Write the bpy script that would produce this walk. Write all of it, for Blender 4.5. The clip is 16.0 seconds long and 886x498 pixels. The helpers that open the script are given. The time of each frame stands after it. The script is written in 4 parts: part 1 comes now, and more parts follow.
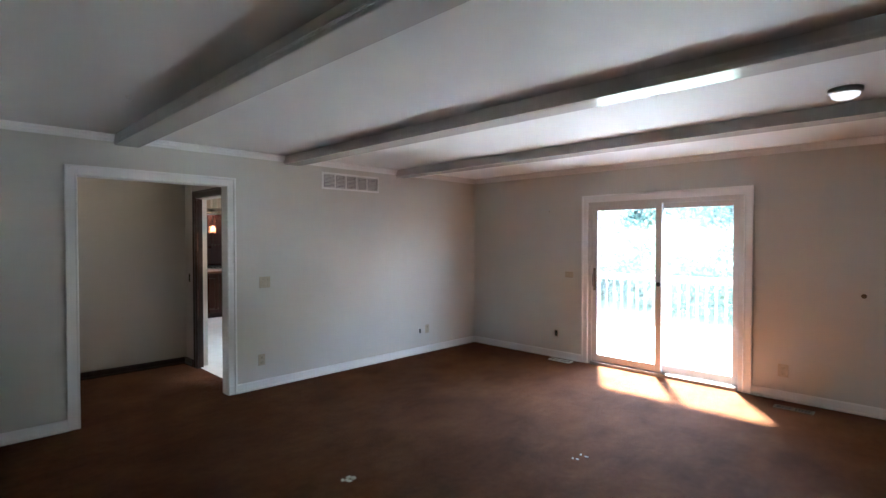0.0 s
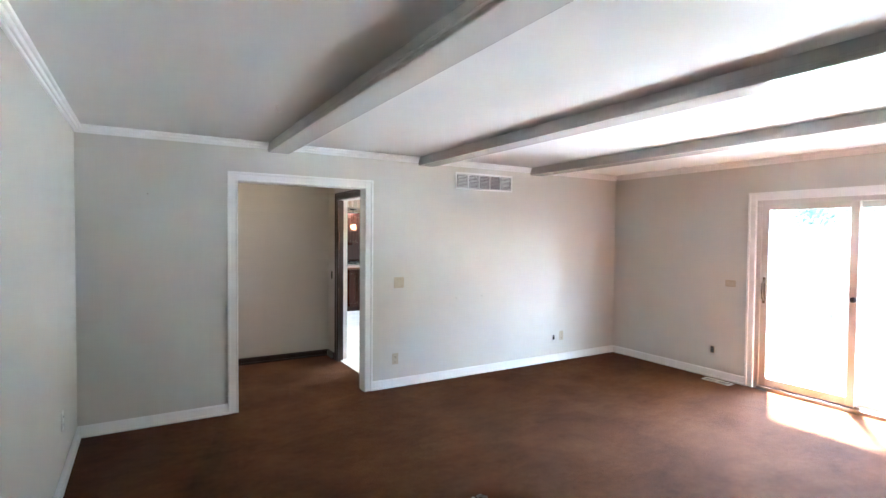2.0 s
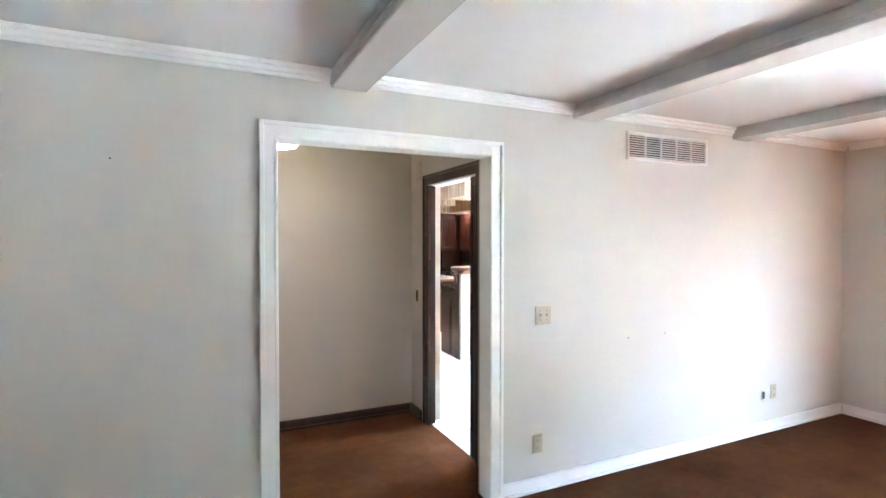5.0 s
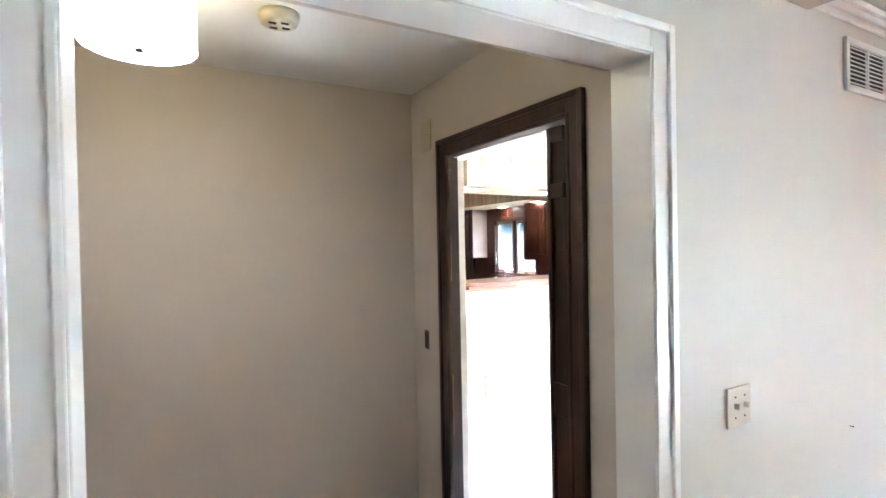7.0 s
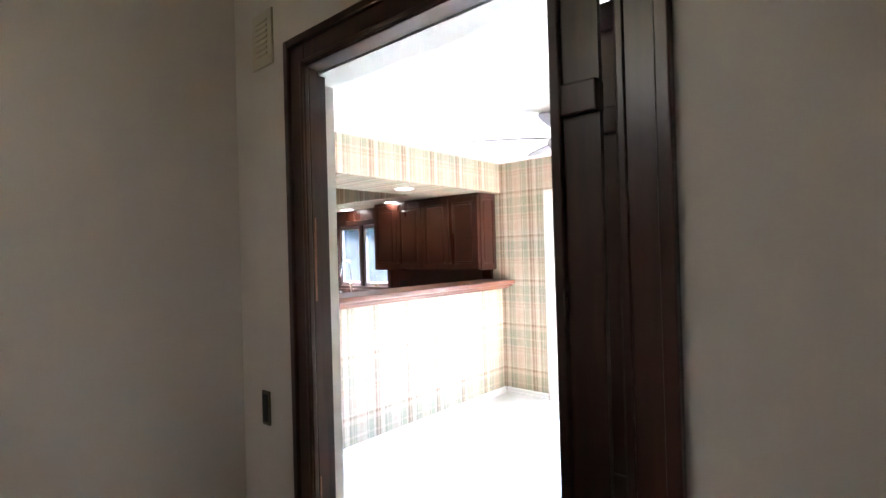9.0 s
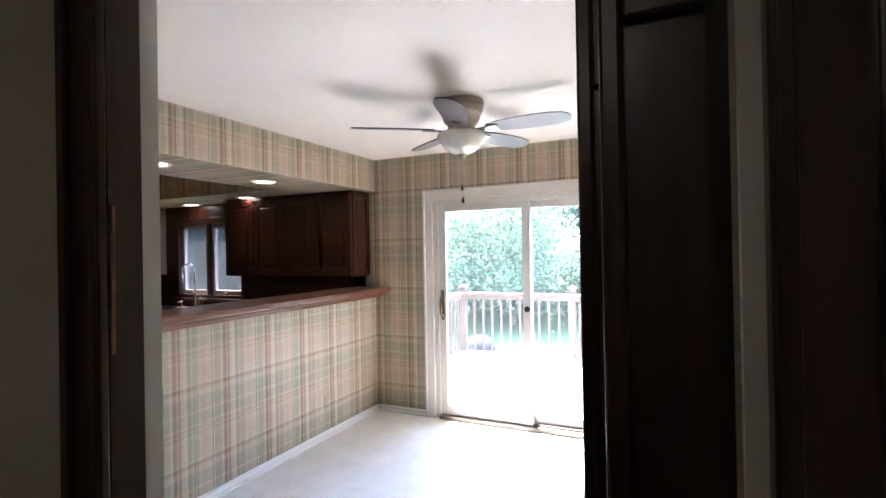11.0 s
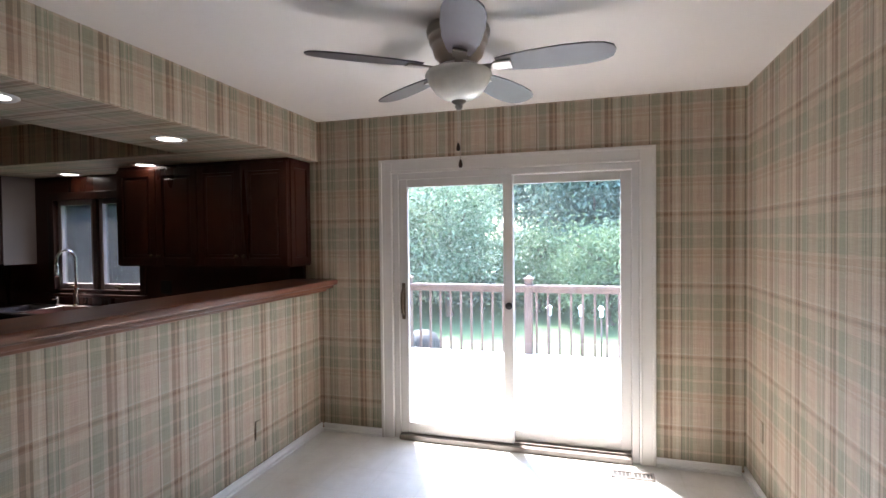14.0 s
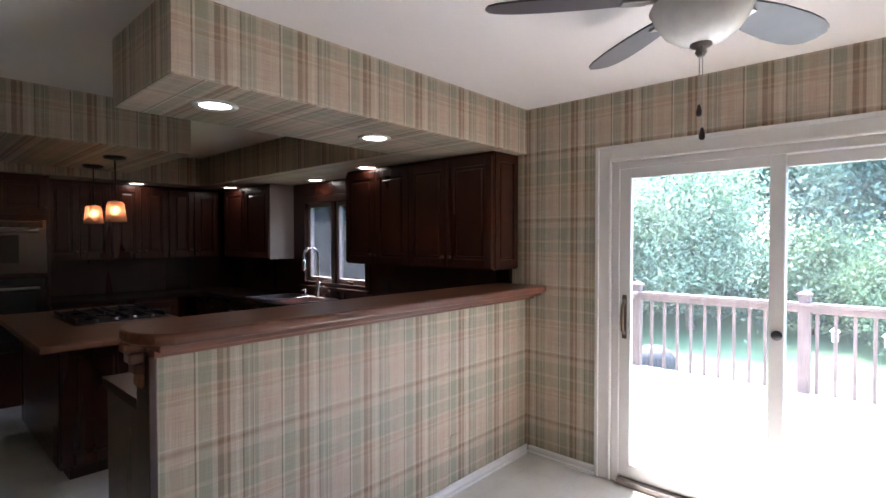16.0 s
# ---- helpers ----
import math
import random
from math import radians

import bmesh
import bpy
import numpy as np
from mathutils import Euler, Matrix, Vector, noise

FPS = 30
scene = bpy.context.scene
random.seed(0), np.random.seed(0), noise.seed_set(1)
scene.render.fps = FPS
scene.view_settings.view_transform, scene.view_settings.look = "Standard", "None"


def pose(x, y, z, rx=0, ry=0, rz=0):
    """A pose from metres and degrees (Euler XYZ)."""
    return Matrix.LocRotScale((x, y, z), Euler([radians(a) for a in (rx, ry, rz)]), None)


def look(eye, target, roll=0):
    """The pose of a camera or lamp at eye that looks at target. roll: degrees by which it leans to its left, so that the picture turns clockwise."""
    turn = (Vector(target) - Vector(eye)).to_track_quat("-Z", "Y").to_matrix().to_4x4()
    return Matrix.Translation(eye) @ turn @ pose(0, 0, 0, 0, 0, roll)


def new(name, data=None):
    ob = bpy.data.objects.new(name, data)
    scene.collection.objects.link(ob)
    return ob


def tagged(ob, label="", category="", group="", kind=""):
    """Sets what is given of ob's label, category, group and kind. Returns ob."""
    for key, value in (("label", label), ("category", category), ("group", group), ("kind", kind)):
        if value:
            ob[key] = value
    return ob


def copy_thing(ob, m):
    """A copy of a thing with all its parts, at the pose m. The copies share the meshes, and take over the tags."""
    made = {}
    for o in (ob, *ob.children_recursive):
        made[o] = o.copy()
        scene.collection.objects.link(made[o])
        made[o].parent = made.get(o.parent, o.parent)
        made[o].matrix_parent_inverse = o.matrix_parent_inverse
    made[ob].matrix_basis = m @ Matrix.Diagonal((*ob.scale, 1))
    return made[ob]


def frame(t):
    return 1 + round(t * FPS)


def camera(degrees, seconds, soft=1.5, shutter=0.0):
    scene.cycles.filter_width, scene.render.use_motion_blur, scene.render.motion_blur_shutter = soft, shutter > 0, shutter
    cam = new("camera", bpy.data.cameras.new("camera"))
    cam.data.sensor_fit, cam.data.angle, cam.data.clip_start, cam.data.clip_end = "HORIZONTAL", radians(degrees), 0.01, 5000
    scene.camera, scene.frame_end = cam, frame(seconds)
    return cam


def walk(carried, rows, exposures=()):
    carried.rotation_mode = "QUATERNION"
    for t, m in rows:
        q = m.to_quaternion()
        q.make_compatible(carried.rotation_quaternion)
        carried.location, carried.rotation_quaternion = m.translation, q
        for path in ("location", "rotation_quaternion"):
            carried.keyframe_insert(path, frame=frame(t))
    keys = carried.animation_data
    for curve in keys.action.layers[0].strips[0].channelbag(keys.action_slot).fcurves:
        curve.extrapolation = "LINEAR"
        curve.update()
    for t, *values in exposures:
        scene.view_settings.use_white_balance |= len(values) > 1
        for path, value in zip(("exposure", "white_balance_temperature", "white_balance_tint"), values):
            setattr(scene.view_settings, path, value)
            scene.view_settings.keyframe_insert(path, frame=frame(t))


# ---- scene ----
cam = camera(82.8, 16.0)
PATH = [
    (0, (-0.734, -4.903, 1.524), (0.689, -3.498, 1.484), -0.0),
    (0.5, (-0.692, -4.928, 1.54), (0.63, -3.428, 1.496), 0.0),
    (1, (-0.67, -4.919, 1.57), (0.537, -3.325, 1.517), 0.3),
    (1.5, (-0.64, -4.852, 1.573), (0.459, -3.182, 1.518), 0.3),
    (2, (-0.63, -4.698, 1.582), (0.392, -2.98, 1.525), 0.5),
    (2.5, (-0.623, -4.502, 1.578), (0.34, -2.749, 1.527), 0.3),
    (3, (-0.593, -4.226, 1.56), (0.314, -2.444, 1.512), 0.2),
    (3.5, (-0.502, -3.888, 1.565), (0.357, -2.083, 1.52), 0.2),
    (4, (-0.44, -3.466, 1.546), (0.41, -1.656, 1.505), 0.1),
    (6.5, (0.1, -1.202, 1.566), (0.998, 0.585, 1.534), -0.9),
    (7, (0.176, -0.841, 1.574), (1.171, 0.894, 1.547), -1.1),
    (7.5, (0.311, -0.547, 1.547), (1.437, 1.106, 1.531), -1.2),
    (8, (0.45, -0.295, 1.536), (1.716, 1.253, 1.537), -1.1),
    (8.5, (0.537, -0.045, 1.507), (1.955, 1.366, 1.529), -1.5),
    (9, (0.656, 0.155, 1.5), (2.166, 1.467, 1.512), -1.6),
    (9.5, (0.772, 0.31, 1.513), (2.362, 1.524, 1.518), -1.4),
    (10, (0.854, 0.399, 1.532), (2.53, 1.491, 1.534), -1.2),
    (12.5, (1.207, 0.797, 1.509), (3.113, 1.404, 1.479), -0.8),
    (13, (1.34, 0.941, 1.537), (3.255, 1.515, 1.478), -0.6),
    (13.5, (1.493, 1.036, 1.509), (3.408, 1.612, 1.466), -0.6),
    (14, (1.6, 1.138, 1.501), (3.518, 1.707, 1.459), -0.6),
    (14.5, (1.755, 1.176, 1.502), (3.658, 1.79, 1.459), -0.7),
    (15, (1.916, 1.177, 1.503), (3.732, 2.015, 1.464), -0.5),
    (15.5, (2.017, 1.231, 1.513), (3.693, 2.321, 1.469), -0.3),
    (16, (2.085, 1.241, 1.509), (3.564, 2.587, 1.472), -0.0),
]
STOPS = [(0, 6.7, 5800, 9), (1, 7.3, 5800, 9), (2, 8.05, 5800, 9), (3.5, 8.5, 5800, 9), (4.2, 8.55, 5800, 9), (6.5, 8.5, 6000, 10), (7, 8.25, 6000, 10), (8, 7.85, 6050, 11), (8.5, 7.7, 5900, 10),
         (9, 7.4, 5800, 10), (9.5, 6.9, 5800, 10), (10, 6.4, 5900, 11), (12.3, 4.78, 6550, 17), (14, 4.6, 6400, 16), (14.6, 4.5, 6300, 17), (16, 5.0, 6250, 17)]
walk(cam, [(t, look(e, g, r)) for t, e, g, r in PATH], STOPS)

# ---- light ----
SUN_TO = Vector((0.43, 0.255, 0.87)).normalized()
world = bpy.data.worlds.new("sky")
scene.world = world
world.use_nodes = True
sky = world.node_tree.nodes.new("ShaderNodeTexSky")
sky.sky_type, sky.sun_disc = "NISHITA", False
sky.sun_elevation = math.asin(SUN_TO.z)
sky.sun_rotation = math.atan2(SUN_TO.x, SUN_TO.y)
bg = world.node_tree.nodes["Background"]
bg.inputs["Strength"].default_value = 0.15
world.node_tree.links.new(sky.outputs[0], bg.inputs["Color"])
sun = new("sun", bpy.data.lights.new("sun", "SUN"))
sun.data.energy, sun.data.angle, sun.data.color = 1.3, radians(5.0), (1.0, 0.97, 0.92)
sun.matrix_world = look(SUN_TO * 30, (0, 0, 0))


# ---- materials ----
class Nodes:
    """A small wrapper that wires node materials."""

    def __init__(self, name):
        self.mat = bpy.data.materials.new(name)
        self.mat.use_nodes = True
        self.t = self.mat.node_tree
        self.p = self.t.nodes["Principled BSDF"]
        self.out = self.t.nodes["Material Output"]
        self.pos = self.add("ShaderNodeNewGeometry").outputs["Position"]

    def add(self, kind, **ins):
        n = self.t.nodes.new(kind)
        for k, v in ins.items():
            self.wire(n.inputs[k.replace("_", " ")], v)
        return n

    def wire(self, socket, v):
        if isinstance(v, bpy.types.NodeSocket):
            self.t.links.new(v, socket)
        else:
            socket.default_value = v

    def math(self, op, a, b=0.0):
        n = self.t.nodes.new("ShaderNodeMath")
        n.operation = op
        self.wire(n.inputs[0], a)
        self.wire(n.inputs[1], b)
        return n.outputs[0]

    def noise(self, scale, detail=4.0, vec=None, rough=0.55):
        n = self.add("ShaderNodeTexNoise", Scale=scale, Detail=detail, Roughness=rough)
        self.t.links.new(vec or self.pos, n.inputs["Vector"])
        return n.outputs["Fac"]

    def stretch(self, x, y, z, vec=None):
        n = self.add("ShaderNodeMapping")
        n.inputs["Scale"].default_value = (x, y, z)
        self.t.links.new(vec or self.pos, n.inputs["Vector"])
        return n.outputs[0]

    def ramp(self, fac, stops, mode="LINEAR"):
        n = self.add("ShaderNodeValToRGB")
        n.color_ramp.interpolation = mode
        e = n.color_ramp.elements
        while len(e) < len(stops):
            e.new(0.5)
        for el, (at, c) in zip(e, stops):
            el.position = at
            el.color = (*c, 1)
        self.wire(n.inputs[0], fac)
        return n.outputs[0]

    def mix(self, fac, a, b, mode="MIX"):
        n = self.t.nodes.new("ShaderNodeMix")
        n.data_type, n.blend_type = "RGBA", mode
        for s, v in ((n.inputs[0], fac), (n.inputs[6], a), (n.inputs[7], b)):
            self.wire(s, (*v, 1) if isinstance(v, tuple) else v)
        return n.outputs[2]

    def bump(self, height, strength, dist=0.01):
        b = self.add("ShaderNodeBump", Height=height, Strength=strength, Distance=dist)
        self.t.links.new(b.outputs[0], self.p.inputs["Normal"])

    def done(self, color=None, rough=0.5, metal=0.0):
        if color is not None:
            self.wire(self.p.inputs["Base Color"], (*color, 1) if isinstance(color, tuple) else color)
        self.wire(self.p.inputs["Roughness"], rough)
        self.wire(self.p.inputs["Metallic"], metal)
        return self.mat


def paint(name, color, rough=0.5, var=0.06, bump=0.08, grain=220.0):
    n = Nodes(name)
    dark = tuple(c * (1 - var) for c in color)
    col = n.ramp(n.noise(1.3, 5), [(0.3, dark), (0.7, color)])
    n.bump(n.noise(grain, 3), bump, 0.002)
    return n.done(col, n.math("ADD", n.math("MULTIPLY", n.noise(3.0), 0.12), rough - 0.06))


def metal(name, color, rough=0.3):
    n = Nodes(name)
    return n.done(color, rough, 1.0)


def plain(name, color, rough=0.5):
    n = Nodes(name)
    col = n.ramp(n.noise(25), [(0.3, tuple(c * 0.88 for c in color)), (0.7, color)])
    return n.done(col, rough)


def wood(name, dark, light, rough=0.35, scale=(30, 30, 2.5), bump=0.15):
    n = Nodes(name)
    v = n.stretch(*scale)
    g = n.noise(1.0, 8, v, 0.65)
    g2 = n.noise(0.25, 3, v)
    col = n.ramp(n.math("ADD", n.math("MULTIPLY", g, 0.7), n.math("MULTIPLY", g2, 0.3)), [(0.36, dark), (0.62, light)])
    n.bump(g, bump, 0.002)
    return n.done(col, n.math("ADD", n.math("MULTIPLY", g2, 0.08), rough - 0.04))


def glow(name, color, strength):
    n = Nodes(name)
    n.wire(n.p.inputs["Emission Color"], (*color, 1))
    n.p.inputs["Emission Strength"].default_value = strength
    return n.done(color, 0.5)


def glass(name, tint=(0.96, 0.98, 0.97), rough=0.0, haze=0.0, veil=(0.9, 0.95, 1.0)):
    n = Nodes(name)
    tr = n.add("ShaderNodeBsdfTransparent", Color=(*tint, 1))
    gl = n.add("ShaderNodeBsdfGlossy", Roughness=rough)
    fr = n.add("ShaderNodeFresnel", IOR=1.45)
    mx = n.add("ShaderNodeMixShader")
    n.t.links.new(fr.outputs[0], mx.inputs[0])
    n.t.links.new(tr.outputs[0], mx.inputs[1])
    n.t.links.new(gl.outputs[0], mx.inputs[2])
    # translucent film added for glare on the panes and a lit look on shades
    if haze:
        tl = n.add("ShaderNodeBsdfTranslucent", Color=(*veil, 1))
        film = n.add("ShaderNodeMixShader", Fac=n.math("MULTIPLY", n.math("ADD", n.noise(3.0), 0.5), haze))
        n.t.links.new(mx.outputs[0], film.inputs[1])
        n.t.links.new(tl.outputs[0], film.inputs[2])
        mx = film
    n.t.links.new(mx.outputs[0], n.out.inputs["Surface"])
    return n.mat


def plaid(name, flat=False):
    """Woven plaid wallpaper: warp and weft bands of beige, tan, sage and brown."""
    n = Nodes(name)
    sep = n.add("ShaderNodeSeparateXYZ", Vector=n.pos)
    x, y, z = sep.outputs
    u = x if flat else n.math("SUBTRACT", x, y)
    v = y if flat else z
    base, cream, tan, pink = (0.61, 0.50, 0.385), (0.72, 0.63, 0.51), (0.50, 0.355, 0.25), (0.58, 0.435, 0.335)
    sage, brown, line = (0.37, 0.36, 0.26), (0.225, 0.13, 0.08), (0.155, 0.115, 0.08)

    def bands(c, period, stops, shift):
        f = n.math("FRACT", n.math("ADD", n.math("DIVIDE", c, period), shift))
        return n.ramp(f, stops, "CONSTANT")

    warp = bands(u, 0.36, [(0, brown), (0.065, tan), (0.105, brown), (0.14, base), (0.20, cream), (0.24, base), (0.28, line), (0.30, sage), (0.345, base), (0.37, sage), (0.40, line), (0.41, base),
                           (0.425, sage), (0.47, base), (0.54, pink), (0.64, base), (0.755, line), (0.775, cream), (0.80, sage), (0.94, base)], 0.736)
    weft = bands(v, 0.46, [(0, tan), (0.018, (0.32, 0.205, 0.135)), (0.05, tan), (0.07, cream), (0.09, base), (0.18, pink), (0.36, base), (0.42, tan), (0.455, base), (0.475, tan), (0.53, base), (0.56, sage), (0.70, base), (0.735, sage), (0.92, base)], 0.467)
    col = n.mix(0.42, warp, weft)
    # slubs of the weave: short streaks along each thread
    su = n.add("ShaderNodeCombineXYZ", X=n.math("MULTIPLY", u, 9.0), Y=n.math("MULTIPLY", v, 260.0))
    sv = n.add("ShaderNodeCombineXYZ", X=n.math("MULTIPLY", u, 300.0), Y=n.math("MULTIPLY", v, 7.0))
    a, b = n.noise(1.0, 2, su.outputs[0]), n.noise(1.0, 2, sv.outputs[0])
    w = n.math("MULTIPLY", n.math("ADD", a, b), 0.5)
    col = n.mix(0.55, col, n.ramp(w, [(0.3, (0.42, 0.40, 0.36)), (0.65, (1.0, 1.0, 1.0))]), "MULTIPLY")
    col = n.mix(0.25, col, n.ramp(n.noise(1.1, 4), [(0.3, (0.75, 0.72, 0.68)), (0.7, (1, 1, 1))]), "MULTIPLY")
    n.bump(w, 0.15, 0.001)
    return n.done(col, 0.55)


def carpet(name, dark, light, pile=420.0, strength=0.6):
    n = Nodes(name)
    patch = n.noise(1.7, 6, None, 0.65)
    streak = n.noise(1.0, 4, n.stretch(3.0, 9.0, 1.0))
    tuft = n.noise(pile, 2)
    f = n.math("ADD", n.math("MULTIPLY", patch, 0.50), n.math("ADD", n.math("MULTIPLY", n.noise(19.0, 4, None, 0.7), 0.20), n.math("ADD", n.math("MULTIPLY", streak, 0.15), n.math("MULTIPLY", tuft, 0.15))))
    col = n.ramp(f, [(0.34, dark), (0.52, tuple((a + b) / 2 for a, b in zip(dark, light))), (0.69, light)])
    n.bump(n.math("ADD", tuft, n.math("MULTIPLY", n.noise(24, 4), 0.8)), strength, 0.012)
    n.p.inputs["Specular IOR Level"].default_value = 0.06
    n.p.inputs["Specular Tint"].default_value = (1.0, 0.62, 0.34, 1)
    return n.done(col, 0.85)


def vinyl(name):
    n = Nodes(name)
    col = n.ramp(n.noise(5, 7, None, 0.7), [(0.3, (0.70, 0.685, 0.655)), (0.7, (0.82, 0.81, 0.78))])
    br = n.add("ShaderNodeTexBrick", Scale=1.0, Mortar_Size=0.006, Brick_Width=0.305, Row_Height=0.305)
    br.offset = 0.0
    n.t.links.new(n.pos, br.inputs["Vector"])
    br.inputs["Color1"].default_value = br.inputs["Color2"].default_value = (1, 1, 1, 1)
    br.inputs["Mortar"].default_value = (0.955, 0.95, 0.94, 1)
    n.bump(n.noise(60, 4), 0.1, 0.002)
    return n.done(n.mix(0.8, col, br.outputs["Color"], "MULTIPLY"), n.math("ADD", n.math("MULTIPLY", n.noise(8), 0.25), 0.4))


def leafy(name, a, b, c):
    n = Nodes(name)
    r = n.add("ShaderNodeNewGeometry").outputs["Random Per Island"]
    col = n.ramp(n.math("ADD", n.math("MULTIPLY", r, 0.6), n.math("MULTIPLY", n.noise(0.6, 3), 0.4)), [(0.2, a), (0.5, b), (0.85, c)])
    n.wire(n.p.inputs["Base Color"], col)
    n.p.inputs["Roughness"].default_value = 0.65
    n.p.inputs["Specular IOR Level"].default_value = 0.15
    tl = n.add("ShaderNodeBsdfTranslucent", Color=col)
    mx = n.add("ShaderNodeMixShader", Fac=0.35)
    n.t.links.new(n.p.outputs[0], mx.inputs[1])
    n.t.links.new(tl.outputs[0], mx.inputs[2])
    n.t.links.new(mx.outputs[0], n.out.inputs["Surface"])
    return n.mat


WALL = paint("wall_paint", (0.60, 0.585, 0.54), 0.55)
HALLP = paint("hall_paint", (0.545, 0.49, 0.435), 0.6)
CEIL = paint("ceiling_paint", (0.70, 0.695, 0.68), 0.7, 0.04, 0.25, 60)
CEILD = paint("dining_ceiling_paint", (0.77, 0.71, 0.66), 0.7, 0.04, 0.2, 60)
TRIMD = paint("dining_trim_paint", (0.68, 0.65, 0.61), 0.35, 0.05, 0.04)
TRIM = paint("white_trim_paint", (0.84, 0.84, 0.83), 0.3, 0.05, 0.04)
BEAMP = paint("beam_gloss_paint", (0.60, 0.585, 0.56), 0.16, 0.06, 0.03, 30)
PLAID = plaid("plaid_wallpaper")
PLAIDF = plaid("plaid_wallpaper_flat", True)
BROWN = carpet("brown_carpet", (0.054, 0.0195, 0.0085), (0.170, 0.068, 0.028))
VINYL = vinyl("pale_floor")
DARKW = wood("dark_walnut_trim", (0.020, 0.008, 0.005), (0.052, 0.019, 0.012), 0.3)
CHERRY = wood("cherry_cabinet_wood", (0.042, 0.011, 0.0065), (0.060, 0.0165, 0.0095), 0.28, (9, 9, 1.0), 0.02)
BARW = wood("bar_top_wood", (0.085, 0.030, 0.018), (0.21, 0.085, 0.050), 0.3, (2.5, 28, 28))
BUTCHER = wood("counter_wood", (0.12, 0.05, 0.03), (0.26, 0.12, 0.07), 0.35, (3, 25, 25))
DECKW = wood("weathered_deck_wood", (0.42, 0.40, 0.37), (0.60, 0.575, 0.54), 0.8, (25, 2, 25))
RAILW = wood("brown_rail_wood", (0.085, 0.055, 0.045), (0.15, 0.10, 0.082), 0.7, (20, 20, 4))
VINYLF = paint("white_vinyl_frame", (0.60, 0.575, 0.545), 0.35, 0.04, 0.02)
SILL = paint("taupe_sill", (0.22, 0.19, 0.17), 0.45)
PLASTIC = plain("cream_plastic", (0.50, 0.44, 0.33), 0.35)
PLASTW = plain("white_plastic", (0.78, 0.77, 0.74), 0.35)
BLACK = plain("black_plastic", (0.012, 0.012, 0.013), 0.3)
SLOT = plain("dark_void", (0.03, 0.028, 0.026), 0.7)
NICKEL = metal("brushed_nickel", (0.42, 0.38, 0.35), 0.28)
STEEL = metal("stainless_steel", (0.40, 0.37, 0.36), 0.3)
OVENS = metal("dark_oven_steel", (0.15, 0.125, 0.12), 0.25)
CHROME = metal("chrome", (0.8, 0.8, 0.82), 0.08)
BRASS = metal("aged_brass", (0.15, 0.115, 0.08), 0.4)
BLADE = wood("fan_blade_laminate", (0.055, 0.042, 0.047), (0.085, 0.067, 0.075), 0.4, (3, 3, 3), 0.05)
ALAB = plain("alabaster_glass", (0.80, 0.78, 0.72), 0.25)
GLASS = glass("window_glass", haze=0.005)
SMOKEG = glass("pendant_glass", (0.85, 0.62, 0.48), 0.0, 0.3, (0.9, 0.55, 0.42))
POT = glow("downlight_lens", (1.0, 0.93, 0.82), 0.55)
DRUMB = glow("drum_diffuser", (1.0, 0.94, 0.88), 0.10)
DRUMS = glow("drum_shade", (1.0, 0.84, 0.52), 0.022)
BULB = glow("pendant_bulb", (1.0, 0.72, 0.48), 0.45)
LAMPW = glow("lamp_white_glass", (0.85, 0.84, 0.82), 0.012)
BARK = wood("bark", (0.05, 0.038, 0.03), (0.13, 0.10, 0.08), 0.9, (8, 8, 1.5), 0.6)
LEAF = leafy("leaf_green", (0.07, 0.115, 0.065), (0.12, 0.18, 0.10), (0.21, 0.27, 0.16))
LEAFB = leafy("leaf_blue_green", (0.075, 0.12, 0.095), (0.12, 0.18, 0.145), (0.19, 0.25, 0.20))
LEAFL = leafy("leaf_pale_green", (0.11, 0.16, 0.10), (0.20, 0.26, 0.17), (0.34, 0.39, 0.29))
n_ = Nodes("lawn")
GRASS = n_.done(n_.ramp(n_.noise(2.0, 8, None, 0.7), [(0.3, (0.05, 0.085, 0.03)), (0.7, (0.11, 0.155, 0.065))]), 0.9)
SOIL = paint("exterior_siding", (0.45, 0.42, 0.38), 0.7)

# ---- building helpers ----
ORG = {}


def bx(bm, x0, x1, y0, y1, z0, z1, bevel=0.0):
    """Adds one box, its edges rounded by bevel."""
    m = Matrix.LocRotScale(((x0 + x1) / 2, (y0 + y1) / 2, (z0 + z1) / 2), None, (abs(x1 - x0), abs(y1 - y0), abs(z1 - z0)))
    vs = bmesh.ops.create_cube(bm, size=1, matrix=m)["verts"]
    if bevel:
        es = list({e for v in vs for e in v.link_edges})
        bmesh.ops.bevel(bm, geom=es, offset=bevel, segments=2, profile=0.5, affect="EDGES")
    return bm


def boxes(*rows, bevel=0.0):
    bm = bmesh.new()
    for r in rows:
        bx(bm, *r, bevel=bevel)
    return bm


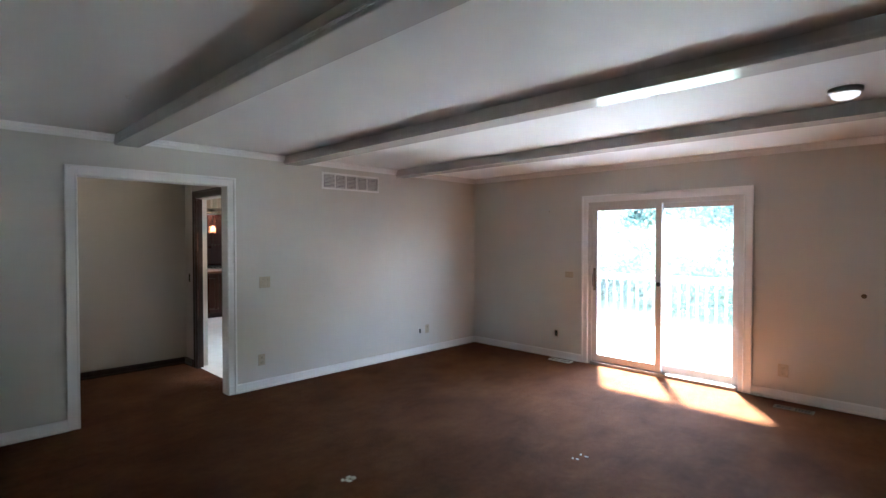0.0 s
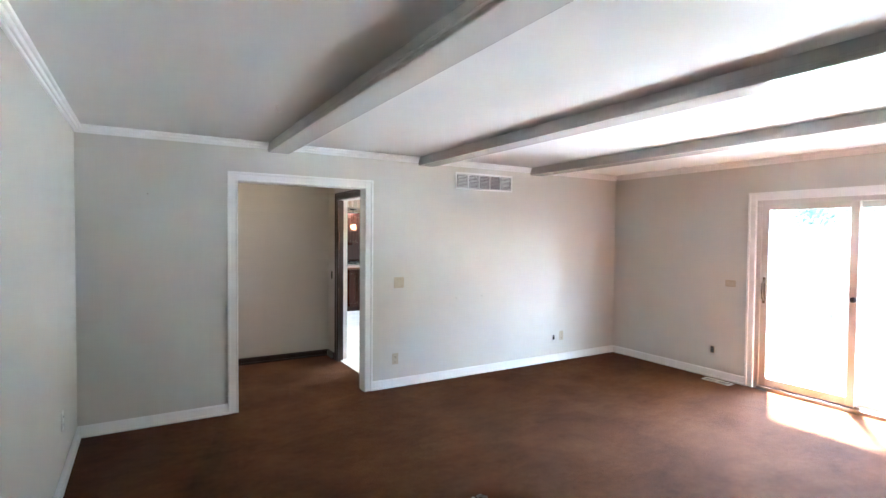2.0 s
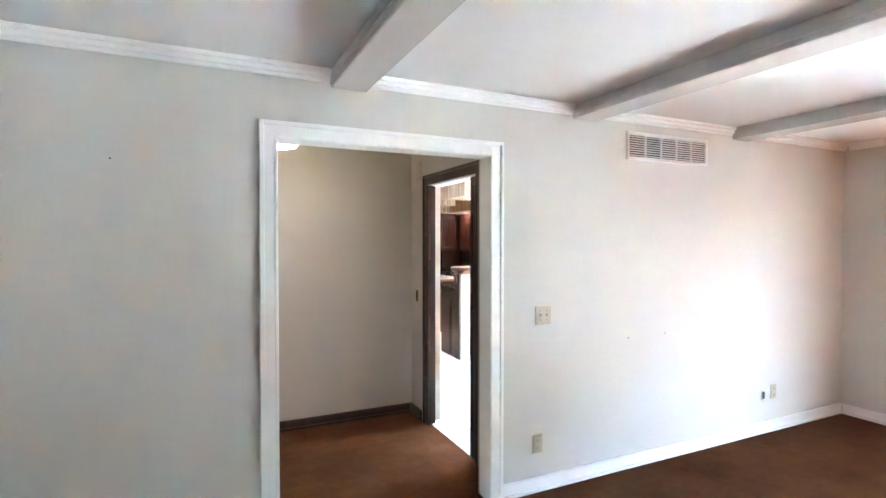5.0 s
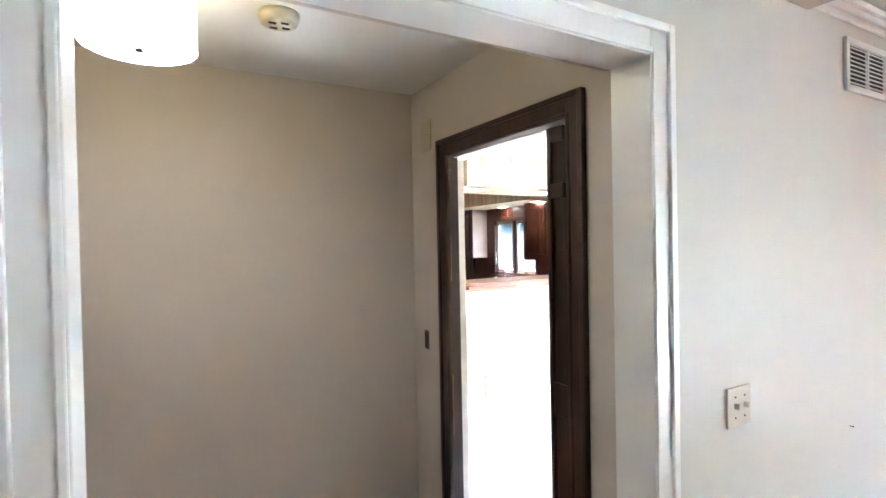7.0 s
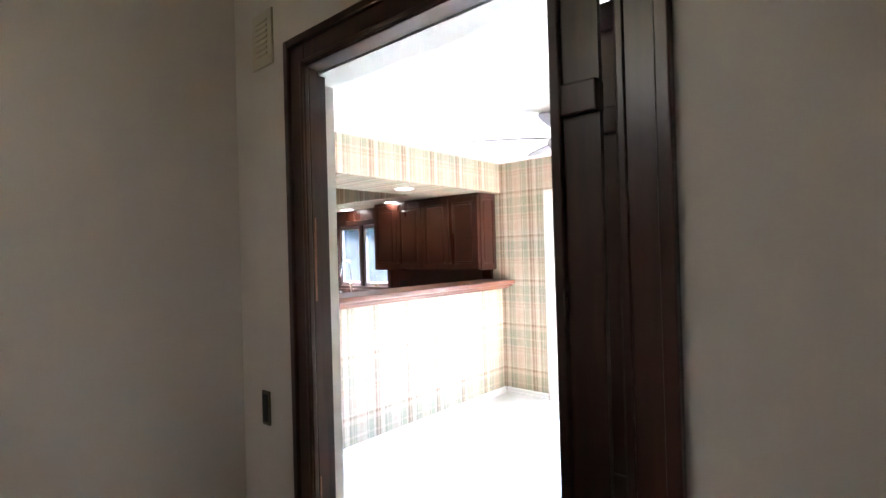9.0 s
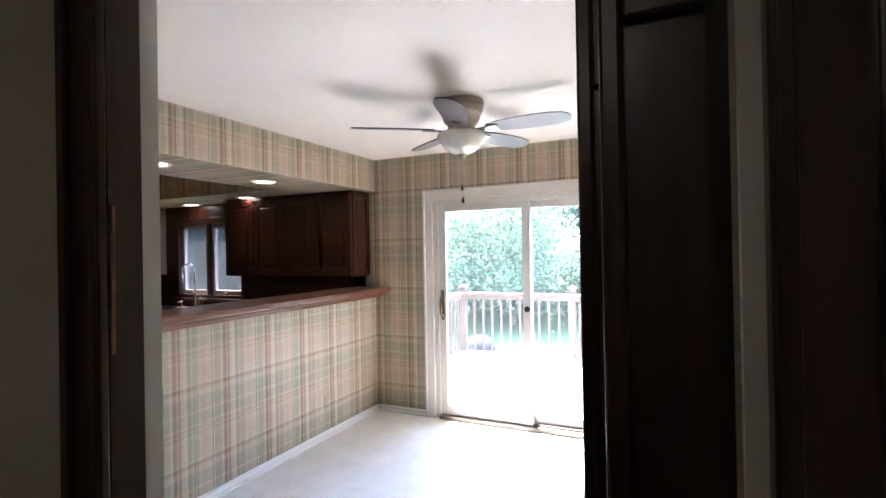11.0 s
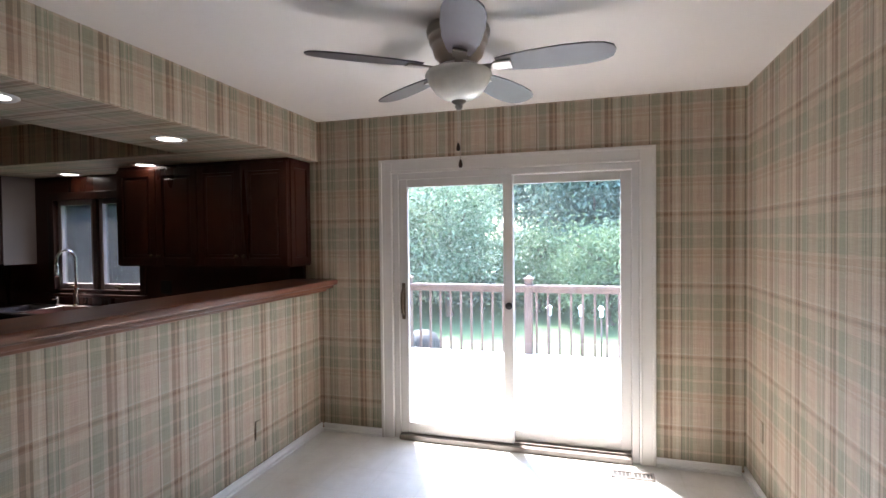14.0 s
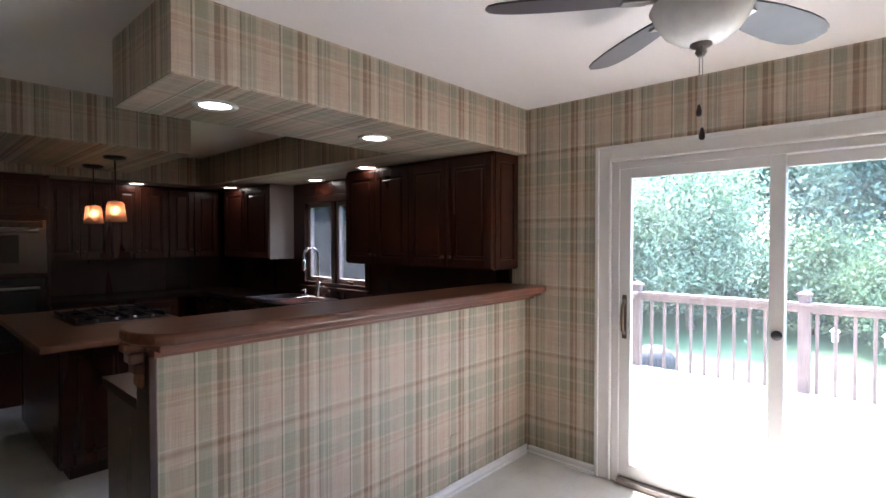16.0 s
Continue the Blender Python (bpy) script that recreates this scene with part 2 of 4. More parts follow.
def lathe(profile, at=(0, 0, 0), seg=32, axis="Z"):
    """A turned shape from (radius, height) pairs."""
    bm = bmesh.new()
    rings = []
    for r, h in profile:
        if r < 1e-6:
            rings.append([bm.verts.new((0, 0, h))])
        else:
            rings.append([bm.verts.new((r * math.cos(2 * math.pi * i / seg), r * math.sin(2 * math.pi * i / seg), h)) for i in range(seg)])
    for a, b in zip(rings, rings[1:]):
        for i in range(seg):
            j = (i + 1) % seg
            q = [a[i % len(a)], a[j % len(a)], b[j % len(b)], b[i % len(b)]]
            q = list(dict.fromkeys(q))
            if len(q) > 2:
                bm.faces.new(q)
    rot = {"Z": Matrix(), "X": Matrix.Rotation(math.pi / 2, 4, "Y"), "Y": Matrix.Rotation(-math.pi / 2, 4, "X")}[axis]
    bmesh.ops.transform(bm, matrix=Matrix.Translation(at) @ rot, verts=bm.verts)
    bmesh.ops.recalc_face_normals(bm, faces=bm.faces)
    for f in bm.faces:
        f.smooth = True
    return bm


def tube(points, r, seg=10, taper=1.0):
    """A round bar along points."""
    bm = bmesh.new()
    pts = [Vector(p) for p in points]
    rings = []
    for i, p in enumerate(pts):
        d = (pts[min(i + 1, len(pts) - 1)] - pts[max(i - 1, 0)]).normalized()
        s = d.orthogonal().normalized() if i == 0 else (s - d * s.dot(d)).normalized()
        o = d.cross(s)
        k = r * (1 + (taper - 1) * i / (len(pts) - 1))
        rings.append([bm.verts.new(p + (s * math.cos(2 * math.pi * j / seg) + o * math.sin(2 * math.pi * j / seg)) * k) for j in range(seg)])
    for a, b in zip(rings, rings[1:]):
        for j in range(seg):
            bm.faces.new((a[j], a[(j + 1) % seg], b[(j + 1) % seg], b[j]))
    bm.faces.new(rings[0][::-1])
    bm.faces.new(rings[-1])
    for f in bm.faces:
        f.smooth = len(f.verts) == 4
    return bm


def join(*bms):
    out = bmesh.new()
    for b in bms:
        me = bpy.data.meshes.new("tmp")
        b.to_mesh(me)
        b.free()
        out.from_mesh(me)
        bpy.data.meshes.remove(me)
    return out


def mesh_of(name, bm, material, org=(0, 0, 0)):
    bmesh.ops.translate(bm, verts=bm.verts, vec=-Vector(org))
    me = bpy.data.meshes.new(name)
    bm.to_mesh(me)
    bm.free()
    me.materials.append(material)
    return me


def thing(name, at, label, category, group="", kind=""):
    """An Empty at the base of a thing; its parts are given in the world's metres."""
    ob = tagged(new(name), label, category, group, kind)
    ob.location = at
    ORG[ob] = Vector(at)
    return ob


def part(name, bm, material, parent, label=""):
    ob = new(name, mesh_of(name, bm, material, ORG[parent]))
    ob.parent = parent
    ORG[ob] = ORG[parent]
    return tagged(ob, label)


def solid(name, bm, material, label, category, group="", kind=""):
    """A thing or a piece of the setting that is one mesh."""
    ob = new(name, mesh_of(name, bm, material))
    ORG[ob] = Vector((0, 0, 0))
    return tagged(ob, label, category, group, kind)


def struct(name, bm, material, label, category):
    return solid(name, bm, material, label, category, "", "structure")


# ---- the shell ----
CZ = 2.42          # ceilings
HCZ = 2.395         # hall ceiling
LCZ = 2.392        # living room ceiling
LX0, LX1, LY0 = -1.08, 4.89, -6.6    # living room
HX, HY1, HX0 = 1.43, 1.67, -1.9      # hall
DX0, DX1, DY0, DY1 = 1.56, 5.11, 0.222, 3.195   # dining room
KY1 = 7.75
SOFZ = 2.112

struct("floor_carpet", boxes((LX0 - .1, LX1 + .02, LY0 - .1, 0.13, -.12, 0), (HX0, HX + .03, 0.13, HY1 + .02, -.12, 0)), BROWN, "worn brown carpet with faded and stained patches", "carpet")
struct("floor_dining", boxes((HX + .03, DX1 + .02, 0.13, KY1, -.12, 0)), VINYL, "pale worn sheet floor with faint square joints", "floor")
struct("ceiling_living", boxes((LX0 - .1, LX1 + .1, LY0 - .1, 0.125, LCZ, LCZ + .148)), CEIL, "white textured painted ceiling", "ceiling")
struct("ceiling_hall", boxes((HX0, HX + .05, 0.125, HY1 + .1, HCZ, CZ + .12)), CEIL, "plain white hall ceiling", "ceiling")
struct("ceiling_dining", boxes((HX + .05, DX1 + .15, 0.125, KY1 + .15, CZ, CZ + .12)), CEILD, "warm off-white dining ceiling", "ceiling")
# unseen slab, added to keep sun and sky out of the rooms
struct("roof", boxes((LX0 - .4, DX1 + .2, LY0 - .4, KY1 + .4, CZ + .2, CZ + .4)), SOIL, "unseen flat slab added above the ceilings to block the sun", "roof")

# living room: doorway wall, window wall, two plain walls
DOX0, DOX1, DOZ = 0.075, 1.255, 2.03
struct("wall_north", boxes((LX0 - .12, DOX0 - .015, 0, .125, 0, CZ), (DOX1 + .015, LX1 + .15, 0, .125, 0, CZ), (DOX0 - .015, DOX1 + .015, 0, .125, DOZ + .015, CZ)), WALL, "off-white painted wall with scuffs and nail holes", "wall")
SY0, SY1, SZ1 = -3.53, -1.85, 1.966   # living slider's frame
struct("wall_east", boxes((LX1, LX1 + .17, LY0, SY0 - .005, 0, CZ), (LX1, LX1 + .17, SY1 + .005, 0, 0, CZ), (LX1, LX1 + .17, SY0 - .005, SY1 + .005, SZ1 + .005, CZ)), WALL, "off-white painted wall round the sliding door", "wall")
struct("wall_west", boxes((LX0 - .12, LX0, LY0, 0, 0, CZ)), WALL, "off-white painted side wall", "wall")
struct("wall_south", boxes((LX0 - .12, LX1 + .17, LY0 - .12, LY0, 0, CZ)), WALL, "off-white painted rear wall", "wall")
# hall
PY0, PY1, PZ = 0.495, 1.335, 1.995   # opening with the pocket door
struct("wall_hall_back", boxes((HX0, HX + .065, HY1, HY1 + .1, 0, CZ)), HALLP, "beige painted hall wall", "wall")
struct("wall_hall_end", boxes((HX0 - .1, HX0, .125, HY1 + .1, 0, CZ)), HALLP, "beige painted hall end wall", "wall")
struct("wall_hall_side", boxes((HX, HX + .045, .125, PY0 - .055, 0, CZ), (HX, HX + .045, PY1 + .02, HY1, 0, CZ), (HX, HX + .045, PY0 - .055, PY1 + .02, PZ + .02, CZ)), HALLP, "beige painted hall wall with a dark-cased opening", "wall")
struct("wall_hall_front", boxes((HX0, DOX0 - .016, .125, .129, 0, CZ), (DOX1 + .016, HX, .125, .129, 0, CZ), (DOX0 - .016, DOX1 + .016, .125, .129, DOZ + .016, CZ), (DOX0 - .0155, DOX0 - .001, .1125, .129, 0, DOZ), (DOX1 + .001, DOX1 + .0155, .1125, .129, 0, DOZ), (DOX0 - .0155, DOX1 + .0155, .1125, .129, DOZ + .001, DOZ + .0155)), HALLP, "beige painted inner face of the doorway wall", "wall")
# dining room and kitchen
struct("wall_dining_west", boxes((DX0 - .04, DX0, .13, PY0 - .02, 0, CZ), (DX0 - .04, DX0, PY1 + .045, KY1, 0, CZ), (DX0 - .04, DX0, PY0 - .02, PY1 + .045, PZ + .02, CZ)), PLAID, "plaid papered wall with the doorway", "wall")
struct("wall_dining_south", boxes((DX0, DX1 + .15, .13, DY0, 0, CZ)), PLAID, "plaid papered wall in beige, tan and sage", "wall")
EY0, EY1, EZ1 = 0.842, 2.571, 1.988   # dining slider's frame
struct("wall_dining_east", boxes((DX1, DX1 + .17, DY0, EY0 - .005, 0, CZ), (DX1, DX1 + .17, EY1 + .005, DY1 + .12, 0, CZ), (DX1, DX1 + .17, EY0 - .005, EY1 + .005, EZ1 + .005, CZ)), PLAID, "plaid papered wall round the sliding door", "wall")
KWY0, KWY1, KWZ0, KWZ1 = 4.96, 6.02, 1.045, 1.915
struct("wall_kitchen_east", boxes((DX1, DX1 + .17, DY1 + .12, KWY0, 0, CZ), (DX1, DX1 + .17, KWY1, KY1, 0, CZ), (DX1, DX1 + .17, KWY0, KWY1, 0, KWZ0), (DX1, DX1 + .17, KWY0, KWY1, KWZ1, CZ)), CHERRY, "dark red-brown wood-panelled kitchen wall", "wall")
struct("wall_kitchen_north", boxes((DX0 - .04, DX1 + .17, KY1, KY1 + .12, 0, CZ)), CHERRY, "dark wood-panelled kitchen rear wall", "wall")
HWX = 2.717
SFX = 2.775
struct("wall_half", boxes((HWX, DX1, DY1, DY1 + .12, 0, 1.15)), PLAID, "plaid papered half wall below the bar", "half wall")
struct("trim_half_wall_end", boxes((HWX - .028, HWX, DY1 - .004, DY1 + .13, 0, 1.095), bevel=.004), DARKW, "dark wood cap on the half wall's end", "trim")

# dropped soffit: a papered ring with a raised tray, and the box above the island
bm = boxes((SFX, DX1, DY1, 3.90, SOFZ + .004, CZ), (4.44, DX1, 3.90, 7.08, SOFZ + .004, CZ), (DX0, DX1, 7.08, KY1, SOFZ + .004, CZ))
struct("soffit", bm, PLAID, "plaid papered dropped soffit with downlights", "soffit")
struct("soffit_underside", boxes((SFX, DX1, DY1, 3.90, SOFZ, SOFZ + .004), (4.44, DX1, 3.90, 7.08, SOFZ, SOFZ + .004), (DX0, DX1, 7.08, KY1, SOFZ, SOFZ + .004)), PLAIDF, "plaid papered underside of the soffit", "soffit")
struct("soffit_island", boxes((DX0, 3.53, 4.98, 6.4, SOFZ + .004, CZ)), PLAID, "plaid papered dropped box above the island", "soffit")
struct("soffit_island_underside", boxes((DX0, 3.53, 4.98, 6.4, SOFZ, SOFZ + .004)), PLAIDF, "plaid papered underside of the island box", "soffit")


# ---- trim ----
def casing(name, axis, face, out, a0, a1, top, w, material, label):
    """Moulded casing round an opening: the opening's edges a0, a1, its top; face: the wall's plane; out: the side it stands out to."""
    rows = []
    for lo, hi, d in ((0, w, .014), (w - .022, w, .024), (0.004, .018, .019)):
        rows += [(a0 - hi, a0 - lo, 0, top + hi, d), (a1 + lo, a1 + hi, 0, top + hi, d), (a0 - lo, a1 + lo, top + lo, top + hi, d)]
    bm = bmesh.new()
    for p0, p1, z0, z1, d in rows:
        f0, f1 = sorted((face, face + out * d))
        if axis == "x":
            bx(bm, p0, p1, f0, f1, z0, z1, .003)
        else:
            bx(bm, f0, f1, p0, p1, z0, z1, .003)
    return struct(name, bm, material, label, "trim")


casing("trim_doorway", "x", 0, -1, DOX0, DOX1, DOZ, .085, TRIM, "white moulded casing with chipped edges")
casing("trim_slider_living", "y", LX1, -1, SY0, SY1, SZ1, .082, TRIM, "white moulded casing of the sliding door")
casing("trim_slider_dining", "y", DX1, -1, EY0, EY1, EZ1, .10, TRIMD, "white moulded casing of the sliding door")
casing("trim_pocket_hall", "y", HX, -1, PY0 - .037, PY1 - .056, PZ, .085, DARKW, "dark walnut casing with worn scratches")
struct("jamb_doorway", boxes((DOX0 - .015, DOX0, -.004, .112, 0, DOZ), (DOX1, DOX1 + .015, -.004, .112, 0, DOZ), (DOX0 - .015, DOX1 + .015, -.004, .112, DOZ, DOZ + .015)), TRIM, "white painted doorway lining", "door frame")
struct("jamb_pocket", boxes((HX - .003, 1.50, PY1 - .03, PY1 + .0275, 0, PZ), (HX - .003, DX0 - .088, PY0 - .055, PY1 + .02, PZ, PZ + .02), (HX - .003, HX + .03, PY0 - .055, PY0 - .039, 0, PZ), (DX0 - .04, DX0 - .022, PY0 - .02, PY0, 0, PZ),
       (HX + .001, HX + .022, PY1 - .056, PY1 - .031, 0, PZ), (HX + .022, HX + .036, PY1 - .05, PY1 - .031, 0, PZ)), DARKW, "dark walnut lining of the pocket-door opening", "door frame")
struct("trim_pocket_wear", boxes((HX + .003, HX + .009, PY1 - .0575, PY1 - .0562, 1.38, 1.56), (HX + .006, HX + .010, PY1 - .0575, PY1 - .0562, 1.47, 1.60), (HX + .002, HX + .007, PY1 - .0575, PY1 - .0562, .62, .92), bevel=.0005), BUTCHER, "pale splintered wear along the dark casing", "trim")
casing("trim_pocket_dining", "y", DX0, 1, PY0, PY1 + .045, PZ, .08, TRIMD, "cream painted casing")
# the last box is a cream strip painted in for the lit gap
struct("jamb_pocket_edge", boxes((1.503, DX0 + .012, PY1 + .028, PY1 + .045, 0, PZ), (1.476, DX0 + .012, PY0, PY1 + .027, PZ - .002, PZ + .018), (DX0 - .022, DX0 + .012, PY0 - .02, PY0, 0, PZ), (HX + .031, HX + .05, PY0 - .055, PY0 - .022, 0, PZ)), TRIMD, "cream edge of the door lining, with a pale strip for a lit gap", "door frame")


def runs(name, rows, material, label, h=.085, d=.014):
    """Baseboard along wall runs: (axis, face, out, a0, a1)."""
    bm = bmesh.new()
    for axis, face, out, a0, a1 in rows:
        for z0, z1, k in ((0, h, d), (0, .02, d + .012), (h - .02, h - .008, d + .005)):
            f0, f1 = sorted((face, face + out * k))
            if axis == "x":
                bx(bm, a0, a1, f0, f1, z0, z1, .003)
            else:
                bx(bm, f0, f1, a0, a1, z0, z1, .003)
    return struct(name, bm, material, label, "baseboard")


runs("baseboard_living", [("x", 0, -1, LX0, -.001), ("x", 0, -1, 1.341, LX1), ("y", LX1, -1, LY0, SY0 - .083), ("y", LX1, -1, SY1 + .083, -.026), ("y", LX0, 1, LY0, -.026), ("x", LY0, 1, LX0 + .026, LX1 - .026)], TRIM, "white painted stepped baseboard", .09)
runs("baseboard_hall", [("x", HY1, -1, HX0, HX - .02), ("y", HX, -1, PY1 + .093, HY1), ("y", HX, -1, .14, PY0 - .125)], DARKW, "dark stained baseboard", .08)
runs("baseboard_dining", [("x", DY1, -1, HWX, DX1), ("y", DX1, -1, DY0 + .026, EY0 - .101), ("y", DX1, -1, EY1 + .101, DY1 - .026), ("x", DY0, 1, DX0, DX1)], TRIM, "low white baseboard below plaid paper", .06, .011)


def crown(name, rows, material):
    bm = bmesh.new()
    for axis, face, out, a0, a1 in rows:
        for z0, z1, k in ((LCZ - .062, LCZ, .016), (LCZ - .045, LCZ, .030), (LCZ - .022, LCZ, .046)):
            f0, f1 = sorted((face, face + out * k))
            if axis == "x":
                bx(bm, a0, a1, f0, f1, z0, z1, .004)
            else:
                bx(bm, f0, f1, a0, a1, z0, z1, .004)
    return struct(name, bm, material, "white crown moulding", "crown moulding")


crown("crown_living", [("x", 0, -1, LX0, LX1), ("y", LX1, -1, LY0, -.05), ("y", LX0, 1, LY0, -.05), ("x", LY0, 1, LX0 + .05, LX1 - .05)], TRIM)
for x in (.328, 1.85, 3.37):
    bm = boxes((x, x + .185, LY0 + .05, -.012, 2.303, LCZ + .002), bevel=.008)
    for z in (2.325, 2.34):
        bx(bm, x - .003, x + .188, LY0 + .05, -.012, z, z + .006)
    solid("ceiling_beam", bm, BEAMP, "painted greige boxed ceiling beam with glossy underside", "ceiling beam", "ceiling beams", "structure")


# ---- sliding doors ----
def slider(name, x, y0, y1, top, label):
    """A two-leaf sliding glass door that fills y0..y1 in the wall whose inner face is x; the inner leaf is at the y1 end."""
    t = thing(name, (x, (y0 + y1) / 2, 0), label, "sliding door", "", "structure")
    e = .045
    part("door_frame", boxes((x + .002, x + .13, y0, y0 + e, .0, top), (x + .002, x + .13, y1 - e, y1, .0, top), (x + .002, x + .13, y0 + e, y1 - e, top - e, top), bevel=.004), VINYLF, t)
    part("track", boxes((x - .03, x + .14, y0 + e, y1 - e, 0, .035), (x + .02, x + .03, y0 + e, y1 - e, .035, .05), (x + .075, x + .085, y0 + e, y1 - e, .035, .05), bevel=.002), SILL, t, "taupe metal threshold with two tracks")
    mid = (y0 + y1) / 2
    for nm, xa, ya, yb in (("sliding_leaf", x + .012, mid - .035, y1 - e), ("fixed_leaf", x + .065, y0 + e, mid + .035)):
        s, zb = .068, .04
        leaf = part(nm, boxes((xa, xa + .04, ya, ya + s, zb, top - e), (xa, xa + .04, yb - s, yb, zb, top - e), (xa, xa + .04, ya + s, yb - s, top - e - .06, top - e), (xa, xa + .04, ya + s, yb - s, zb, zb + .085), bevel=.004), VINYLF, t)
        g = part("glass", boxes((xa + .017, xa + .023, ya + s - .003, yb - s + .003, zb + .082, top - e - .057)), GLASS, leaf, "clear glass pane")
        g.visible_shadow = False
        if nm == "sliding_leaf":
            yh = yb - .034
            pts = [(xa - .002, yh, .93), (xa - .032, yh, .955), (xa - .042, yh, 1.03), (xa - .036, yh, 1.10), (xa - .002, yh, 1.14)]
            part("handle", join(tube(pts, .010), boxes((xa - .006, xa, yh - .014, yh + .014, .90, 1.17), bevel=.002)), BRASS, leaf, "dark bronze curved pull handle")
            part("latch", lathe([(0, -.02), (.022, -.02), (.026, -.008), (.026, 0), (0, 0)], (xa - .001, ya + .03, 1.02), 16, "X"), BLACK, leaf, "black round latch knob")
    return t


slider("door_living", LX1, SY0, SY1, SZ1, "white framed sliding glass door, closed, onto the deck")
slider("door_dining", DX1, EY0, EY1, EZ1, "white framed sliding glass door, closed, onto the deck")

# folding door: two dark leaves pushed together at the edge of the opening
t = thing("door_folding", (1.55, .45, 0), "dark walnut panelled folding door pushed fully open", "door", "", "structure")
for pxa, pxb, pd0, pd1 in ((1.440, 1.474, .497, .583), (1.6206, 1.6546, .235, .635)):
    rows = [(pxa, pxb, pd1 - .02, pd1, .01, 1.985)] + [(pxa, pxb, pd0, pd1 - .02, za, zb) for za, zb in ((.01, .20), (.93, 1.05), (1.725, 1.78), (1.93, 1.985))]
    leaf = part("leaf", boxes(*rows, bevel=.004), DARKW, t)
    for za, zb in ((.20, .93), (1.05, 1.725), (1.78, 1.93)):
        part("panel", boxes((pxa + .012, pxb - .008, pd0, pd1 - .02, za, zb)), DARKW, leaf)
part("edge_pull", boxes((1.450, 1.464, .581, .585, .92, 1.06), bevel=.001), BRASS, t, "aged brass edge pull")
part("top_guide", boxes((1.448, 1.468, .51, .58, 1.9855, 1.992), bevel=.002), CHROME, t, "small metal top guide")


# ---- small fixtures of walls and ceilings ----
def plate(name, x, y, z, nrm, label, category, w=.07, h=.115, kind="outlet", body=PLASTIC):
    """A wall plate centred at x, y, z that faces along nrm: '-y', '-x', '+y' or '+x'."""
    t = thing(name, (x, y, z), label, category)
    rot = {"-y": 0, "+x": 90, "+y": 180, "-x": -90}[nrm]
    m = Matrix.Translation((x, y, z)) @ Matrix.Rotation(radians(rot), 4, "Z")

    def put(nm, bm, mat, lab=""):
        bmesh.ops.transform(bm, matrix=m, verts=bm.verts)
        return part(nm, bm, mat, t, lab)

    put("cover", boxes((-w / 2, w / 2, -.007, 0, -h / 2, h / 2), bevel=.002), body)
    if kind == "outlet":
        for zz in (-.024, .024):
            put("socket", boxes((-.017, .017, -.010, -.006, zz - .014, zz + .014), bevel=.002), body)
            put("slots", boxes((-.009, -.006, -.0105, -.009, zz - .004, zz + .007), (.006, .009, -.0105, -.009, zz - .004, zz + .007), (-.003, .003, -.0105, -.009, zz - .011, zz - .006)), SLOT)
    elif kind == "switch":
        n = max(1, round(w / .06))
        for i in range(n):
            xx = (i - (n - 1) / 2) * .046
            bm = boxes((xx - .005, xx + .005, -.022, -.004, -.004, .012), bevel=.002)
            put("toggle", bm, body)
            for zz in (-.03, .03):
                put("screw", lathe([(0, -.009), (.003, -.009), (.003, -.006), (0, -.006)], (xx, 0, zz), 8, "Y"), SLOT)
    elif kind == "box":
        put("recess", boxes((-w * .36, w * .36, -.0085, -.006, -h * .4, h * .4)), SLOT)
    elif kind == "speaker":
        put("grille", boxes(*[(-w * .28, w * .28, -.010, -.006, -h * .3 + i * h * .1, -h * .3 + i * h * .1 + .006) for i in range(7)]), body)
    return t


plate("light_switch", 1.636, 0, 1.082, "-y", "cream double toggle switch on the white wall", "light switch", .115, .115, "switch")
plate("outlet", 1.597, 0, .293, "-y", "cream wall outlet beside the doorway", "outlet")
plate("outlet", 3.923, 0, .314, "-y", "cream wall outlet above the white baseboard", "outlet")
plate("cable_jack", 3.79, 0, .30, "-y", "small cream cable jack plate", "wall jack", .045, .075, "box", PLASTW)
plate("light_switch", LX1, -1.59, 1.075, "-x", "cream switch plate beside the sliding door", "light switch", .115, .075, "switch")
plate("outlet", LX1, -1.405, .313, "-x", "open outlet without its cover", "outlet", .05, .085, "box")
plate("outlet", LX1, -3.87, .28, "-x", "cream square wall outlet", "outlet", .085, .12, "outlet")
plate("outlet", LX0, -.82, .40, "+x", "white wall outlet on the side wall", "outlet", .07, .115, "outlet", PLASTW)
plate("strike_plate", HX, 1.53, 1.056, "-x", "dark empty switch box in the hall wall", "switch box", .04, .10, "box", BRASS)
plate("chime", HX, 1.50, 2.133, "-x", "cream door chime box with a grille", "door chime", .11, .16, "speaker")
plate("outlet", 4.33, DY1, .29, "-y", "outlet papered over in plaid", "outlet", .075, .12, "plain", PLAID)
plate("outlet", DX1, 4.70, 1.10, "-x", "black outlet on the dark kitchen wall", "outlet", .115, .115, "box", BLACK)
plate("outlet", 4.82, DY0, .39, "+y", "outlet papered over in plaid", "outlet", .075, .12, "plain", PLAID)

# nail holes and scuffs
for x, y, z in ((2.68, 0, .89), (2.336, 0, .884), (-.603, 0, 1.89)):
    solid("nail", lathe([(0, -.012), (.004, -.012), (.002, -.009), (.002, 0), (0, 0)], (x, y, z), 8, "Y"), BRASS, "small old nail in the painted wall", "nail", "nails in the wall")
solid("nail", lathe([(0, -.012), (.02, -.012), (.016, 0), (0, 0)], (LX1, -4.45, 1.03), 10, "X"), BRASS, "old bracket stub in the painted wall", "nail")
